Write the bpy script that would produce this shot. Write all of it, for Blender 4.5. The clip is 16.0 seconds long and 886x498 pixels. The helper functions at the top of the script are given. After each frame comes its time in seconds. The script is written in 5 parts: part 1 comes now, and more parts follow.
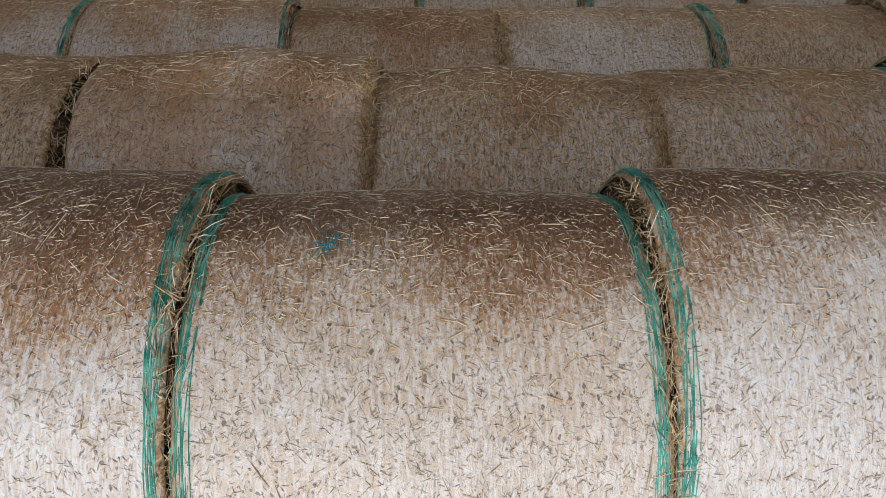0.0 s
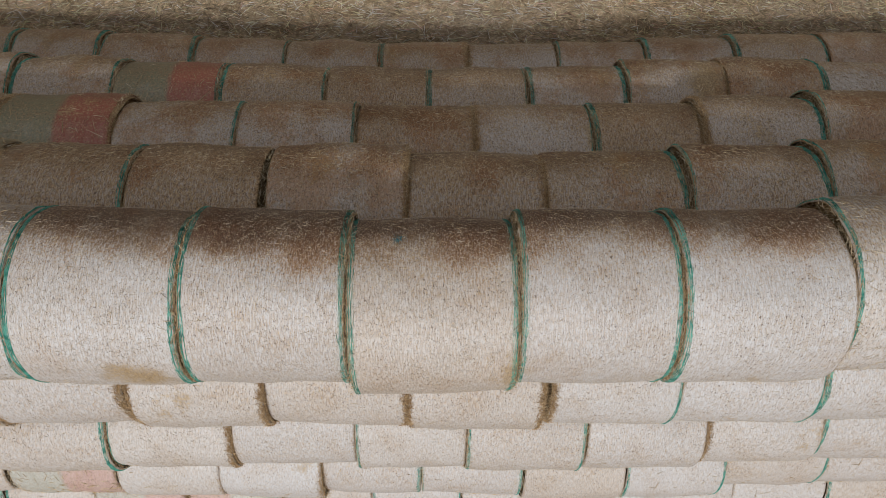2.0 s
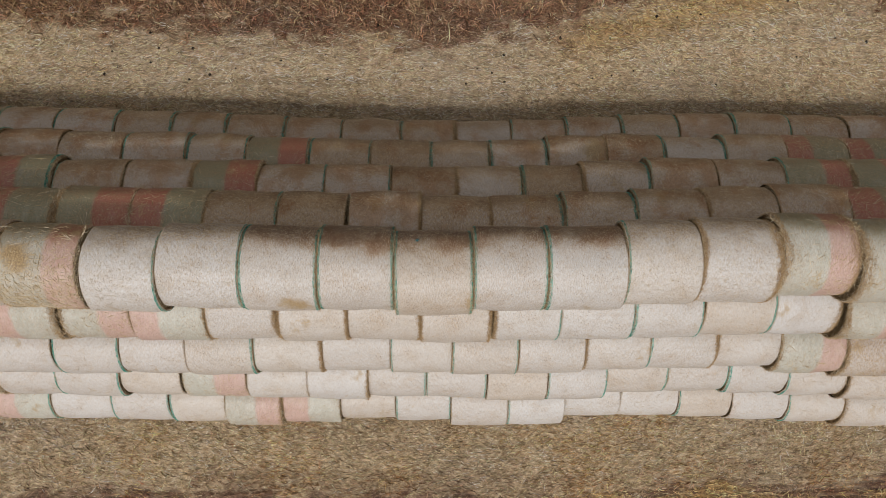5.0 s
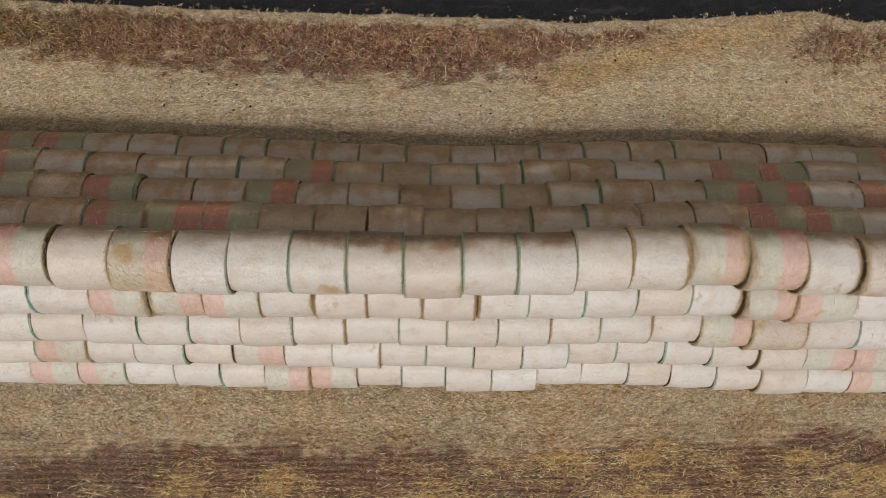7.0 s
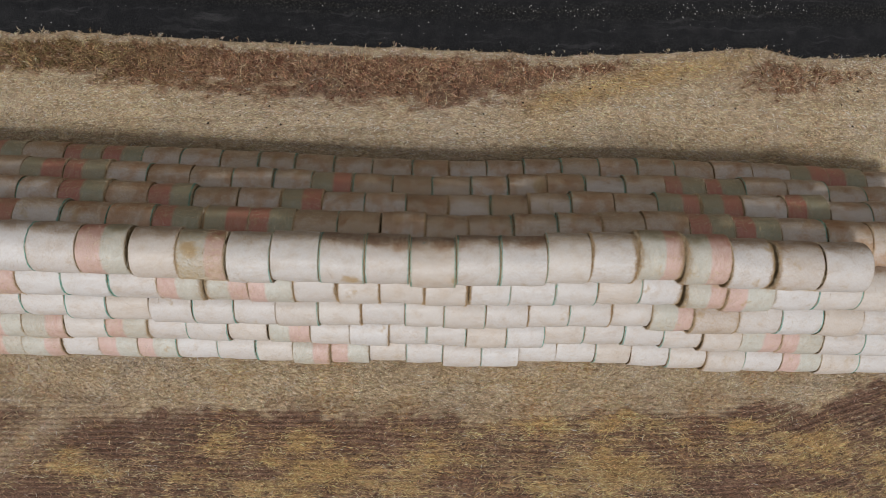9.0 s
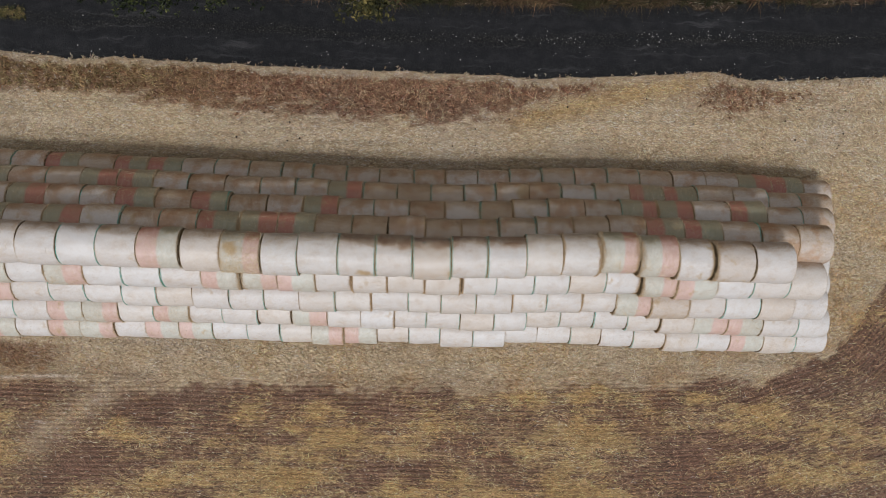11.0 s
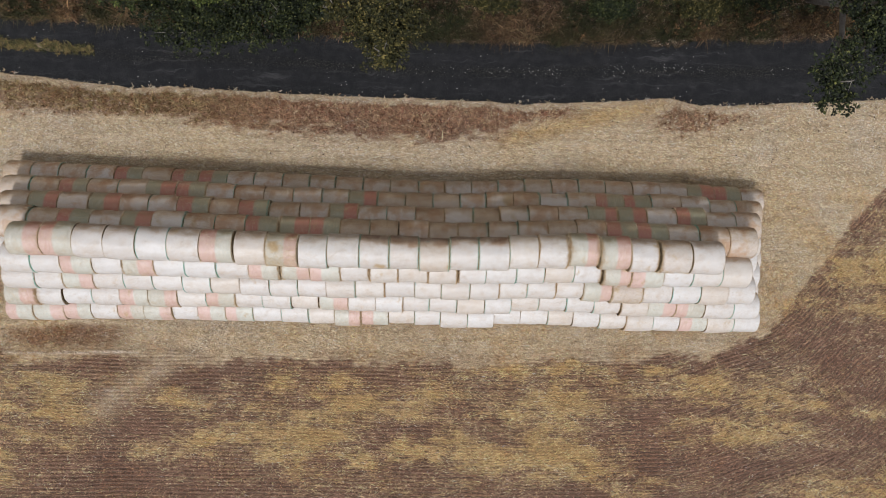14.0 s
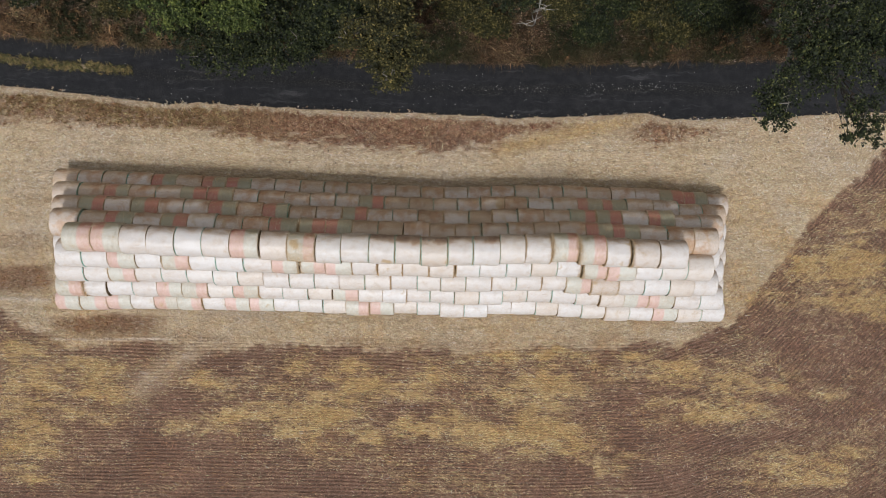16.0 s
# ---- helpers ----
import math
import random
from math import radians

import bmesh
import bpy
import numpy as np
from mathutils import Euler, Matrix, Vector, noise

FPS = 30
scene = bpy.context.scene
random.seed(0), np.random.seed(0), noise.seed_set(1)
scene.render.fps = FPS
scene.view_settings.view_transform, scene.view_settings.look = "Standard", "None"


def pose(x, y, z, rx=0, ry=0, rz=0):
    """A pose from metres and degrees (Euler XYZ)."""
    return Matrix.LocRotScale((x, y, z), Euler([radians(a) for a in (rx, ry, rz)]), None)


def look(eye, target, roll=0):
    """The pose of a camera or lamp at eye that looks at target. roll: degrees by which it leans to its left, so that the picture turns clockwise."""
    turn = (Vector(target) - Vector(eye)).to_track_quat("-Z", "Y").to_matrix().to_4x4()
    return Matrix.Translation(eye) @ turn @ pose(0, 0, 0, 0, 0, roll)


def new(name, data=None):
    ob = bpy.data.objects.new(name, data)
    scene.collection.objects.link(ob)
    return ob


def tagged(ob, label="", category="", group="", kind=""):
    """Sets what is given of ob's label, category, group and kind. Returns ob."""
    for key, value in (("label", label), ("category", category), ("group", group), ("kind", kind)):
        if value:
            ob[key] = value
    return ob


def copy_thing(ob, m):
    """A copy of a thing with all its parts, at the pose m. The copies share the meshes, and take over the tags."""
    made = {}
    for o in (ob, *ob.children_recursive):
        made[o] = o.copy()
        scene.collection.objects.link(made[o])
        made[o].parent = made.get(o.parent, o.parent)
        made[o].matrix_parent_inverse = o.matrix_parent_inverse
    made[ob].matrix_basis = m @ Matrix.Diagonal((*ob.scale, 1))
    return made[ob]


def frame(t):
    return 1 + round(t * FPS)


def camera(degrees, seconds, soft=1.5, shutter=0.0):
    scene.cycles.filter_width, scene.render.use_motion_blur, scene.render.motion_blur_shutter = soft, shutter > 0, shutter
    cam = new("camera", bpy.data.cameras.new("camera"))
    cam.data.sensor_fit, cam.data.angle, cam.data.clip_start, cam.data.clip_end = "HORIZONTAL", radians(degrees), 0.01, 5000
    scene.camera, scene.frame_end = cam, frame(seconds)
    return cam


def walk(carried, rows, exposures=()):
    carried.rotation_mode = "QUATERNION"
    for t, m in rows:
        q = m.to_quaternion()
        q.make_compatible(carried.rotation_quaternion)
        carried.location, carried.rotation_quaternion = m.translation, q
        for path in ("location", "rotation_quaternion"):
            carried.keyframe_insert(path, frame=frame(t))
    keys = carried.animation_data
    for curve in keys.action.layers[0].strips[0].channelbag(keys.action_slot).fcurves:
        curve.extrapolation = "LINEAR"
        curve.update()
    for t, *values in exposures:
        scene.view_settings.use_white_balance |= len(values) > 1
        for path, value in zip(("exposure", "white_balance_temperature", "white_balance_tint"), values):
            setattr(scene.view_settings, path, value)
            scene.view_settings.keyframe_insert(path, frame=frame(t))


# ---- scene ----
cam = camera(64.13, 16.0, soft=0.85)
# seconds, place, then the turns about x, y and z; level and unturned it looks straight down
PATH = [
    (0.0, -0.047, 0.390, 7.650, 0.24, -1.37, 0.29),
    (0.5, -0.060, 0.385, 8.183, -0.15, -1.25, 0.34),
    (1.0, -0.072, 0.372, 8.987, -0.08, -1.08, 0.33),
    (1.5, -0.072, 0.347, 9.861, 0.22, -0.99, 0.34),
    (2.0, -0.075, 0.287, 10.854, 0.64, -1.05, 0.34),
    (2.5, -0.084, 0.223, 11.848, 0.90, -1.10, 0.37),
    (3.0, -0.098, 0.168, 12.792, 1.09, -1.19, 0.37),
    (3.5, -0.102, 0.128, 13.715, 1.36, -1.06, 0.40),
    (4.0, -0.064, 0.050, 14.716, 1.52, -0.91, 0.35),
    (6.5, -0.191, -0.158, 19.497, 1.95, -1.33, 0.34),
    (7.0, -0.178, -0.217, 20.452, 1.91, -1.32, 0.62),
    (7.5, -0.201, -0.286, 21.393, 1.84, -1.30, 1.16),
    (8.0, -0.213, -0.299, 22.302, 1.75, -1.25, 1.31),
    (8.5, -0.206, -0.249, 23.275, 1.57, -1.19, 1.28),
    (9.0, -0.168, -0.173, 24.234, 1.34, -1.18, 1.27),
    (11.5, -0.294, 0.013, 28.984, 0.47, -1.48, 1.31),
    (12.0, -0.331, 0.043, 29.894, 0.37, -1.50, 1.35),
    (12.5, -0.377, 0.065, 30.813, 0.26, -1.52, 1.34),
    (13.0, -0.420, 0.078, 31.803, 0.20, -1.55, 1.37),
    (13.5, -0.454, 0.082, 32.758, 0.17, -1.57, 1.33),
    (14.0, -0.478, 0.067, 33.697, 0.14, -1.58, 1.26),
    (14.5, -0.492, 0.031, 34.731, 0.16, -1.57, 1.31),
    (15.0, -0.487, -0.030, 35.725, 0.21, -1.51, 1.35),
    (15.5, -0.456, -0.117, 36.716, 0.32, -1.43, 1.35),
    (16.0, -0.406, -0.222, 37.770, 0.44, -1.35, 1.30),
]
EXPOSURES = [(0.0, -0.11, 6030, 10), (1.5, -0.41, 6180, 10), (3.5, -0.47, 6380, 10), (7.0, -0.38, 6650, 10), (9.0, -0.40, 6200, 10), (12.5, -0.13, 6000, 10), (16.0, 0.03, 6040, 10)]
walk(cam, [(t, pose(x, y, z, rx, ry, rz)) for t, x, y, z, rx, ry, rz in PATH], EXPOSURES)

# ---- light ----
SUN_WAY = Vector((-0.12, -0.515, 0.85)).normalized()
world = bpy.data.worlds.new("sky")
scene.world = world
world.use_nodes = True
wn = world.node_tree.nodes
sky = wn.new("ShaderNodeTexSky")
sky.sky_type, sky.sun_disc = "NISHITA", False
sky.sun_elevation, sky.sun_rotation = math.asin(SUN_WAY.z), math.atan2(SUN_WAY.x, SUN_WAY.y)
# thin cloud takes most of the blue out of the sky
veil = wn.new("ShaderNodeMix")
veil.data_type = "RGBA"
veil.inputs[0].default_value, veil.inputs[7].default_value = 0.87, (6.1, 5.95, 5.8, 1)
world.node_tree.links.new(sky.outputs[0], veil.inputs[6])
world.node_tree.links.new(veil.outputs[2], wn["Background"].inputs[0])
wn["Background"].inputs[1].default_value = 0.089
sun = new("sun", bpy.data.lights.new("sun", "SUN"))
sun.data.energy, sun.data.angle, sun.data.color = 2.95, radians(9), (1.0, 0.965, 0.925)
sun.matrix_world = look(SUN_WAY * 60, (0, 0, 0))


# ---- materials ----
class Nodes:
    """A short way to write node materials."""

    def __init__(self, name, rough=0.9):
        self.mat = bpy.data.materials.new(name)
        self.mat.use_nodes = True
        self.tree = self.mat.node_tree
        self.out = self.tree.nodes["Principled BSDF"]
        self.out.inputs["Roughness"].default_value = rough
        self.out.inputs["Specular IOR Level"].default_value = 0.25

    def put(self, socket, value):
        if isinstance(value, bpy.types.NodeSocket):
            self.tree.links.new(value, socket)
        elif isinstance(value, tuple) and len(value) == 3 and socket.type == "RGBA":
            socket.default_value = (*value, 1)
        else:
            socket.default_value = value

    def math(self, op, a, b=0.0, clamp=False):
        n = self.tree.nodes.new("ShaderNodeMath")
        n.operation, n.use_clamp = op, clamp
        self.put(n.inputs[0], a)
        self.put(n.inputs[1], b)
        return n.outputs[0]

    def mix(self, fac, a, b, mode="MIX"):
        n = self.tree.nodes.new("ShaderNodeMix")
        n.data_type, n.blend_type = "RGBA", mode
        self.put(n.inputs[0], fac)
        self.put(n.inputs[6], a)
        self.put(n.inputs[7], b)
        return n.outputs[2]

    def step(self, value, low, high, to_low=0.0, to_high=1.0):
        n = self.tree.nodes.new("ShaderNodeMapRange")
        n.interpolation_type = "SMOOTHSTEP"
        for i, v in enumerate((value, low, high, to_low, to_high)):
            self.put(n.inputs[i], v)
        return n.outputs[0]

    def noise(self, where, scale, detail=3.0, rough=0.55):
        n = self.tree.nodes.new("ShaderNodeTexNoise")
        self.put(n.inputs["Vector"], where)
        n.inputs["Scale"].default_value, n.inputs["Detail"].default_value = scale, detail
        n.inputs["Roughness"].default_value = rough
        return n.outputs[0]

    def place(self, kind="Object"):
        return self.tree.nodes.new("ShaderNodeTexCoord").outputs[kind]

    def stretched(self, where, scale, turn=0.0):
        """The place turned first, then scaled, so that the grain runs aslant."""
        if turn:
            n = self.tree.nodes.new("ShaderNodeMapping")
            n.inputs["Rotation"].default_value = (0, 0, radians(turn))
            self.put(n.inputs["Vector"], where)
            where = n.outputs[0]
        n = self.tree.nodes.new("ShaderNodeMapping")
        n.inputs["Scale"].default_value = scale
        self.put(n.inputs["Vector"], where)
        return n.outputs[0]

    def attribute(self, name):
        n = self.tree.nodes.new("ShaderNodeAttribute")
        n.attribute_name = name
        return n.outputs["Fac"]

    def island(self):
        return self.tree.nodes.new("ShaderNodeNewGeometry").outputs["Random Per Island"]

    def random(self):
        return self.tree.nodes.new("ShaderNodeObjectInfo").outputs["Random"]

    def ramp(self, fac, *stops):
        n = self.tree.nodes.new("ShaderNodeValToRGB")
        e = n.color_ramp.elements
        while len(e) < len(stops):
            e.new(0.5)
        for el, (at, col) in zip(e, stops):
            el.position, el.color = at, (*col, 1)
        self.put(n.inputs[0], fac)
        return n.outputs[0]

    def color(self, value):
        self.put(self.out.inputs["Base Color"], value)

    def bump(self, height, strength=0.5, distance=0.01):
        n = self.tree.nodes.new("ShaderNodeBump")
        n.inputs["Strength"].default_value, n.inputs["Distance"].default_value = strength, distance
        self.put(n.inputs["Height"], height)
        self.put(self.out.inputs["Normal"], n.outputs[0])


def net_material(name, coloured=False, stain=0.0, worn=0.25, blots=0.0, back=0.0, speck=38.0, tops=(0.68, 1.14), rim=0.25, deep=0.0, rust=0.0):
    """White knitted net over straw; the UV map gives metres along and around the bale. worn: browning of the +y flank,
    part wear, part painted shade.
    """
    m = Nodes(name, 0.46)
    m.out.inputs["Specular IOR Level"].default_value = 0.55
    rnd = m.random()
    uv = m.place("UV")
    sep = m.tree.nodes.new("ShaderNodeSeparateXYZ")
    m.put(sep.inputs[0], uv)
    u = sep.outputs[0]
    comb = m.tree.nodes.new("ShaderNodeCombineXYZ")
    m.put(comb.inputs[0], m.math("ADD", u, m.math("MULTIPLY", rnd, 37.0)))
    m.put(comb.inputs[1], sep.outputs[1])
    at = comb.outputs[0]
    strands = m.step(m.noise(m.stretched(at, (88, 15, 1)), 1.0, 2.0), 0.40, 0.60)
    strokes = [m.noise(m.stretched(at, (24, 150, 1), turn), 1.0, 1.5) for turn in (22, 64, -32, -74)]
    dark = m.math("MINIMUM", m.math("MINIMUM", strokes[0], strokes[1]), m.math("MINIMUM", strokes[2], strokes[3]))
    light = m.math("MAXIMUM", m.math("MAXIMUM", strokes[0], strokes[1]), m.math("MAXIMUM", strokes[2], strokes[3]))
    patches = m.noise(at, 2.2, 4.0, 0.65)
    spots = m.noise(at, speck, 3.0, 0.65)
    # brown straw shows through worn tops, with the +y flank's shade painted in
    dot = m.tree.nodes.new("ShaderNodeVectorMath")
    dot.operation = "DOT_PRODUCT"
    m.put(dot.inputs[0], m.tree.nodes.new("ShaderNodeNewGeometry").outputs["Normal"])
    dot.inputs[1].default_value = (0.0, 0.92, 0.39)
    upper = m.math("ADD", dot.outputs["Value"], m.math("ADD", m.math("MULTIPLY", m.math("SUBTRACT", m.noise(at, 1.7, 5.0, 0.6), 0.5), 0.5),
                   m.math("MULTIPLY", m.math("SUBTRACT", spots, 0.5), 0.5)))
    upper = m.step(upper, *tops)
    wear_shade = m.math("MULTIPLY", m.math("MULTIPLY", upper, upper), m.math("ADD", worn, m.math("MULTIPLY", rnd, 0.30)), True)
    shoulder = m.step(m.math("ABSOLUTE", u), 0.575, 0.612)
    straw = m.ramp(spots, (0.30, (0.15, 0.080, 0.033)), (0.5, (0.36, 0.215, 0.100)), (0.70, (0.60, 0.43, 0.245)))
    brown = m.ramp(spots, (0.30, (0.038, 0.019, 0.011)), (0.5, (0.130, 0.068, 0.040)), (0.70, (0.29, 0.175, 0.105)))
    straw = m.mix(m.math("MULTIPLY", wear_shade, 1.15, True), straw, brown)
    straw = m.mix(m.step(light, 0.63, 0.73, 0.0, 0.8), straw, (0.68, 0.56, 0.385))
    straw = m.mix(m.step(dark, 0.36, 0.26), straw, (0.085, 0.052, 0.03))
    hue = m.math("FRACT", m.math("MULTIPLY", rnd, 7.31))
    cream = m.math("ADD", m.step(hue, 0.35, 0.95), m.math("MULTIPLY", m.math("SUBTRACT", patches, 0.5), 1.6), True)
    white = m.mix(cream, (0.69, 0.685, 0.68), (0.685, 0.645, 0.60))
    if coloured:
        along = m.math("ADD", u, m.math("MULTIPLY", m.math("SUBTRACT", m.noise(m.stretched(at, (40, 5, 1)), 1.0), 0.5), 0.13))
        half = m.step(along, m.math("SUBTRACT", m.math("MULTIPLY", hue, 0.16), 0.18), m.math("SUBTRACT", m.math("MULTIPLY", hue, 0.16), 0.10))
        bleach = m.noise(m.stretched(at, (9, 3, 1)), 1.0, 4.0, 0.7)
        fade = m.math("MULTIPLY", m.math("SUBTRACT", 0.62, bleach), m.math("ADD", 0.7, m.math("MULTIPLY", rnd, 0.7)))
        # painted shade: deeper dye on the +y flank and, by deep, on back rows
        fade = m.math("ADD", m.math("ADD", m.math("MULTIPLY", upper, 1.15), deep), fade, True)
        red = m.mix(fade, (0.68, 0.505, 0.465), (0.38, 0.090, 0.068))
        green = m.mix(fade, (0.62, 0.635, 0.585), (0.235, 0.255, 0.165))
        white = m.mix(half, red, green)
    amount = m.math("ADD", m.math("MULTIPLY", m.step(patches, 0.45, 0.75), 0.16), m.math("MULTIPLY", rnd, 0.12))
    amount = m.math("ADD", m.math("ADD", amount, 0.05 + stain), m.math("MULTIPLY", wear_shade, 0.25 if coloured else 0.62))
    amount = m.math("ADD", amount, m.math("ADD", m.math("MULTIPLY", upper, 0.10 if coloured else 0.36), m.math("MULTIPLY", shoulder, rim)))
    # back rows: browner straw, part of it the slope's shade put into colour
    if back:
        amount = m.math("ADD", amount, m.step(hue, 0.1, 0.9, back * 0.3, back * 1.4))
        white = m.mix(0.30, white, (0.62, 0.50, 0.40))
    gaps = m.math("ADD", m.math("MULTIPLY", m.step(spots, 0.50, 0.66), 0.42), m.math("MULTIPLY", m.math("SUBTRACT", 1.0, strands), 0.46))
    gaps = m.math("ADD", gaps, m.step(dark, 0.36, 0.24, 0.0, 0.35))
    seen = m.math("ADD", amount, m.math("MULTIPLY", gaps, m.math("ADD", amount, 0.5)), True)
    c = m.mix(seen, white, straw)
    # the meshes of the net have slipped open in small dark holes
    holes = m.math("MULTIPLY", m.step(m.noise(m.stretched(at, (60, 42, 1)), 1.0, 1.0), 0.64, 0.70, 0.0, 0.8), m.step(patches, 0.35, 0.6, 0.35, 1.0))
    c = m.mix(holes, c, (0.10, 0.060, 0.034))
    # here and there damp has left a golden-brown stain
    blot = m.step(m.math("ADD", m.noise(m.stretched(at, (1.5, 1.1, 1)), 1.0, 4.0, 0.6), m.math("MULTIPLY", m.math("SUBTRACT", spots, 0.5), 0.22)), 0.64 - blots, 0.74 - blots, 0.0, 0.7)
    own = m.math("ADD", m.attribute("stain"), m.math("ADD", m.math("MULTIPLY", m.math("SUBTRACT", patches, 0.5), 1.7), m.math("MULTIPLY", m.math("SUBTRACT", spots, 0.5), 0.9)))
    blot = m.math("MAXIMUM", blot, m.math("MULTIPLY", m.step(own, 0.36, 0.95, 0.0, 0.95), m.step(m.attribute("stain"), 0.03, 0.15)))
    c = m.mix(blot, c, m.mix(m.step(spots, 0.3, 0.7), (0.22, 0.125, 0.045), (0.58, 0.42, 0.22)))
    # wide rust-brown weathering, its own on each bale, stronger towards the +y flank
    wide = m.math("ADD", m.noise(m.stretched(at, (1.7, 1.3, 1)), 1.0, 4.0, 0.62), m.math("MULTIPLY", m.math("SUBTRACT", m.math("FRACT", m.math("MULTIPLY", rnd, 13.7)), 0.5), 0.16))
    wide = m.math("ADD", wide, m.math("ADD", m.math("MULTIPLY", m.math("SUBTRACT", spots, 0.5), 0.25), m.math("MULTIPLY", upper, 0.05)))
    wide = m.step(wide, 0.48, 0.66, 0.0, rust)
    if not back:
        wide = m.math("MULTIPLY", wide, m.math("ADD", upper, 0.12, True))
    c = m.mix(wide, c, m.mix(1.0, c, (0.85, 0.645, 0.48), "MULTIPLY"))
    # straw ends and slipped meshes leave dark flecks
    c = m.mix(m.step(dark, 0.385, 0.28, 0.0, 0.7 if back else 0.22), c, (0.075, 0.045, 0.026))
    m.color(c)
    m.bump(m.math("ADD", m.math("MULTIPLY", strands, 0.3), m.math("ADD", light, spots)), 0.45, 0.006)
    return m.mat


def straw_material(name, *stops, rough=0.8):
    m = Nodes(name, rough)
    grain = m.noise(m.place("Object"), 60.0, 2.0)
    m.color(m.mix(0.35, m.ramp(m.island(), *stops), m.ramp(grain, (0.3, (0.2, 0.13, 0.07)), (0.7, (0.75, 0.62, 0.42)))))
    return m.mat


def end_material():
    m = Nodes("bale_end_straw", 0.95)
    at = m.place("Object")
    strokes = m.noise(m.stretched(at, (30, 130, 20), 0), 1.0, 3.0, 0.7)
    m.color(m.ramp(strokes, (0.3, (0.07, 0.042, 0.02)), (0.5, (0.30, 0.20, 0.10)), (0.72, (0.56, 0.42, 0.24))))
    m.bump(strokes, 1.0, 0.03)
    return m.mat


def plain_material(name, a, b, scale=6.0, rough=0.85):
    m = Nodes(name, rough)
    n = m.noise(m.place("Object"), scale, 4.0, 0.65)
    m.color(m.mix(m.step(n, 0.3, 0.7), a, b))
    m.bump(n, 0.4, 0.01)
    return m.mat


def ground_material():
    m = Nodes("field_ground", 0.97)
    at = m.place("Object")
    big = m.noise(at, 0.35, 5.0, 0.6)
    mid = m.noise(at, 2.3, 5.0, 0.68)
    fine = m.noise(at, 13.0, 5.0, 0.75)
    warped = m.tree.nodes.new("ShaderNodeVectorMath")
    warped.operation = "MULTIPLY_ADD"
    m.put(warped.inputs[0], m.tree.nodes.new("ShaderNodeTexNoise").outputs["Color"])
    m.put(warped.inputs[0].links[0].from_node.inputs["Vector"], at)
    warped.inputs[0].links[0].from_node.inputs["Scale"].default_value = 1.6
    warped.inputs[1].default_value = (0.5, 0.5, 0)
    m.put(warped.inputs[2], at)
    layers = [m.noise(m.stretched(warped.outputs[0], (5, 38, 1), turn), 1.0, 2.5, 0.6) for turn in (6, 36, -22, 95)]
    threads = [m.noise(m.stretched(warped.outputs[0], (11, 88, 1), turn), 1.0, 1.5, 0.6) for turn in (0, 30, -18, -58)]
    thin = m.math("MAXIMUM", m.math("MAXIMUM", threads[0], threads[1]), m.math("MAXIMUM", threads[2], threads[3]))
    hole = m.math("MINIMUM", m.math("MINIMUM", threads[0], threads[1]), m.math("MINIMUM", threads[2], threads[3]))
    light = m.math("MAXIMUM", m.math("MAXIMUM", layers[0], layers[1]), m.math("MAXIMUM", layers[2], layers[3]))
    dark = m.math("MINIMUM", m.math("MINIMUM", layers[0], layers[1]), m.math("MINIMUM", layers[2], layers[3]))
    edge = m.math("ADD", m.math("MULTIPLY", m.math("SUBTRACT", mid, 0.5), 1.1), m.math("MULTIPLY", m.math("SUBTRACT", light, 0.6), 1.6))

    # long streaks that the tines have drawn through soil and straw
    split = m.tree.nodes.new("ShaderNodeSeparateXYZ")
    m.put(split.inputs[0], at)
    drawn = m.tree.nodes.new("ShaderNodeCombineXYZ")
    m.put(drawn.inputs[0], split.outputs[0])
    m.put(drawn.inputs[1], m.attribute("furrow"))
    streak = m.noise(m.stretched(drawn.outputs[0], (1.3, 15, 1)), 1.0, 4.0, 0.7)

    def zone(name, low=0.2, high=0.8, more=None):
        return m.step(m.math("ADD", m.attribute(name), edge if more is None else more), low, high)

    feather = m.math("ADD", m.math("MULTIPLY", edge, 0.5), m.math("MULTIPLY", m.math("SUBTRACT", streak, 0.5), 3.6))

    tone = m.math("ADD", m.math("MULTIPLY", mid, 0.30), m.math("MULTIPLY", fine, 0.70))
    pale = m.ramp(tone, (0.36, (0.21, 0.148, 0.083)), (0.5, (0.475, 0.362, 0.233)), (0.62, (0.66, 0.54, 0.385)))
    pale = m.mix(m.step(big, 0.48, 0.62, 0.0, 0.3), pale, (0.47, 0.40, 0.325))
    lines = m.noise(m.stretched(warped.outputs[0], (0.22, 4.2, 1)), 1.0, 5.0, 0.7)
    pale = m.mix(m.step(lines, 0.40, 0.50, 0.6, 0.0), pale, m.mix(0.6, pale, (0.16, 0.11, 0.06)))
    red = m.ramp(tone, (0.36, (0.040, 0.020, 0.012)), (0.5, (0.175, 0.093, 0.056)), (0.64, (0.37, 0.235, 0.148)))
    soil = m.ramp(tone, (0.36, (0.050, 0.029, 0.022)), (0.5, (0.160, 0.087, 0.060)), (0.64, (0.255, 0.150, 0.104)))
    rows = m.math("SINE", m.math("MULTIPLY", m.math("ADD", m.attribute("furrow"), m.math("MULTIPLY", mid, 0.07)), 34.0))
    # furrow troughs painted dark: their shade is put into the soil colour
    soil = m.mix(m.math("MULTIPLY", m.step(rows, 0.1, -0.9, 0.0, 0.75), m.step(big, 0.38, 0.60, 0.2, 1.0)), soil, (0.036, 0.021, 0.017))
    gold = m.ramp(tone, (0.36, (0.13, 0.075, 0.032)), (0.5, (0.45, 0.297, 0.128)), (0.64, (0.67, 0.488, 0.24)))
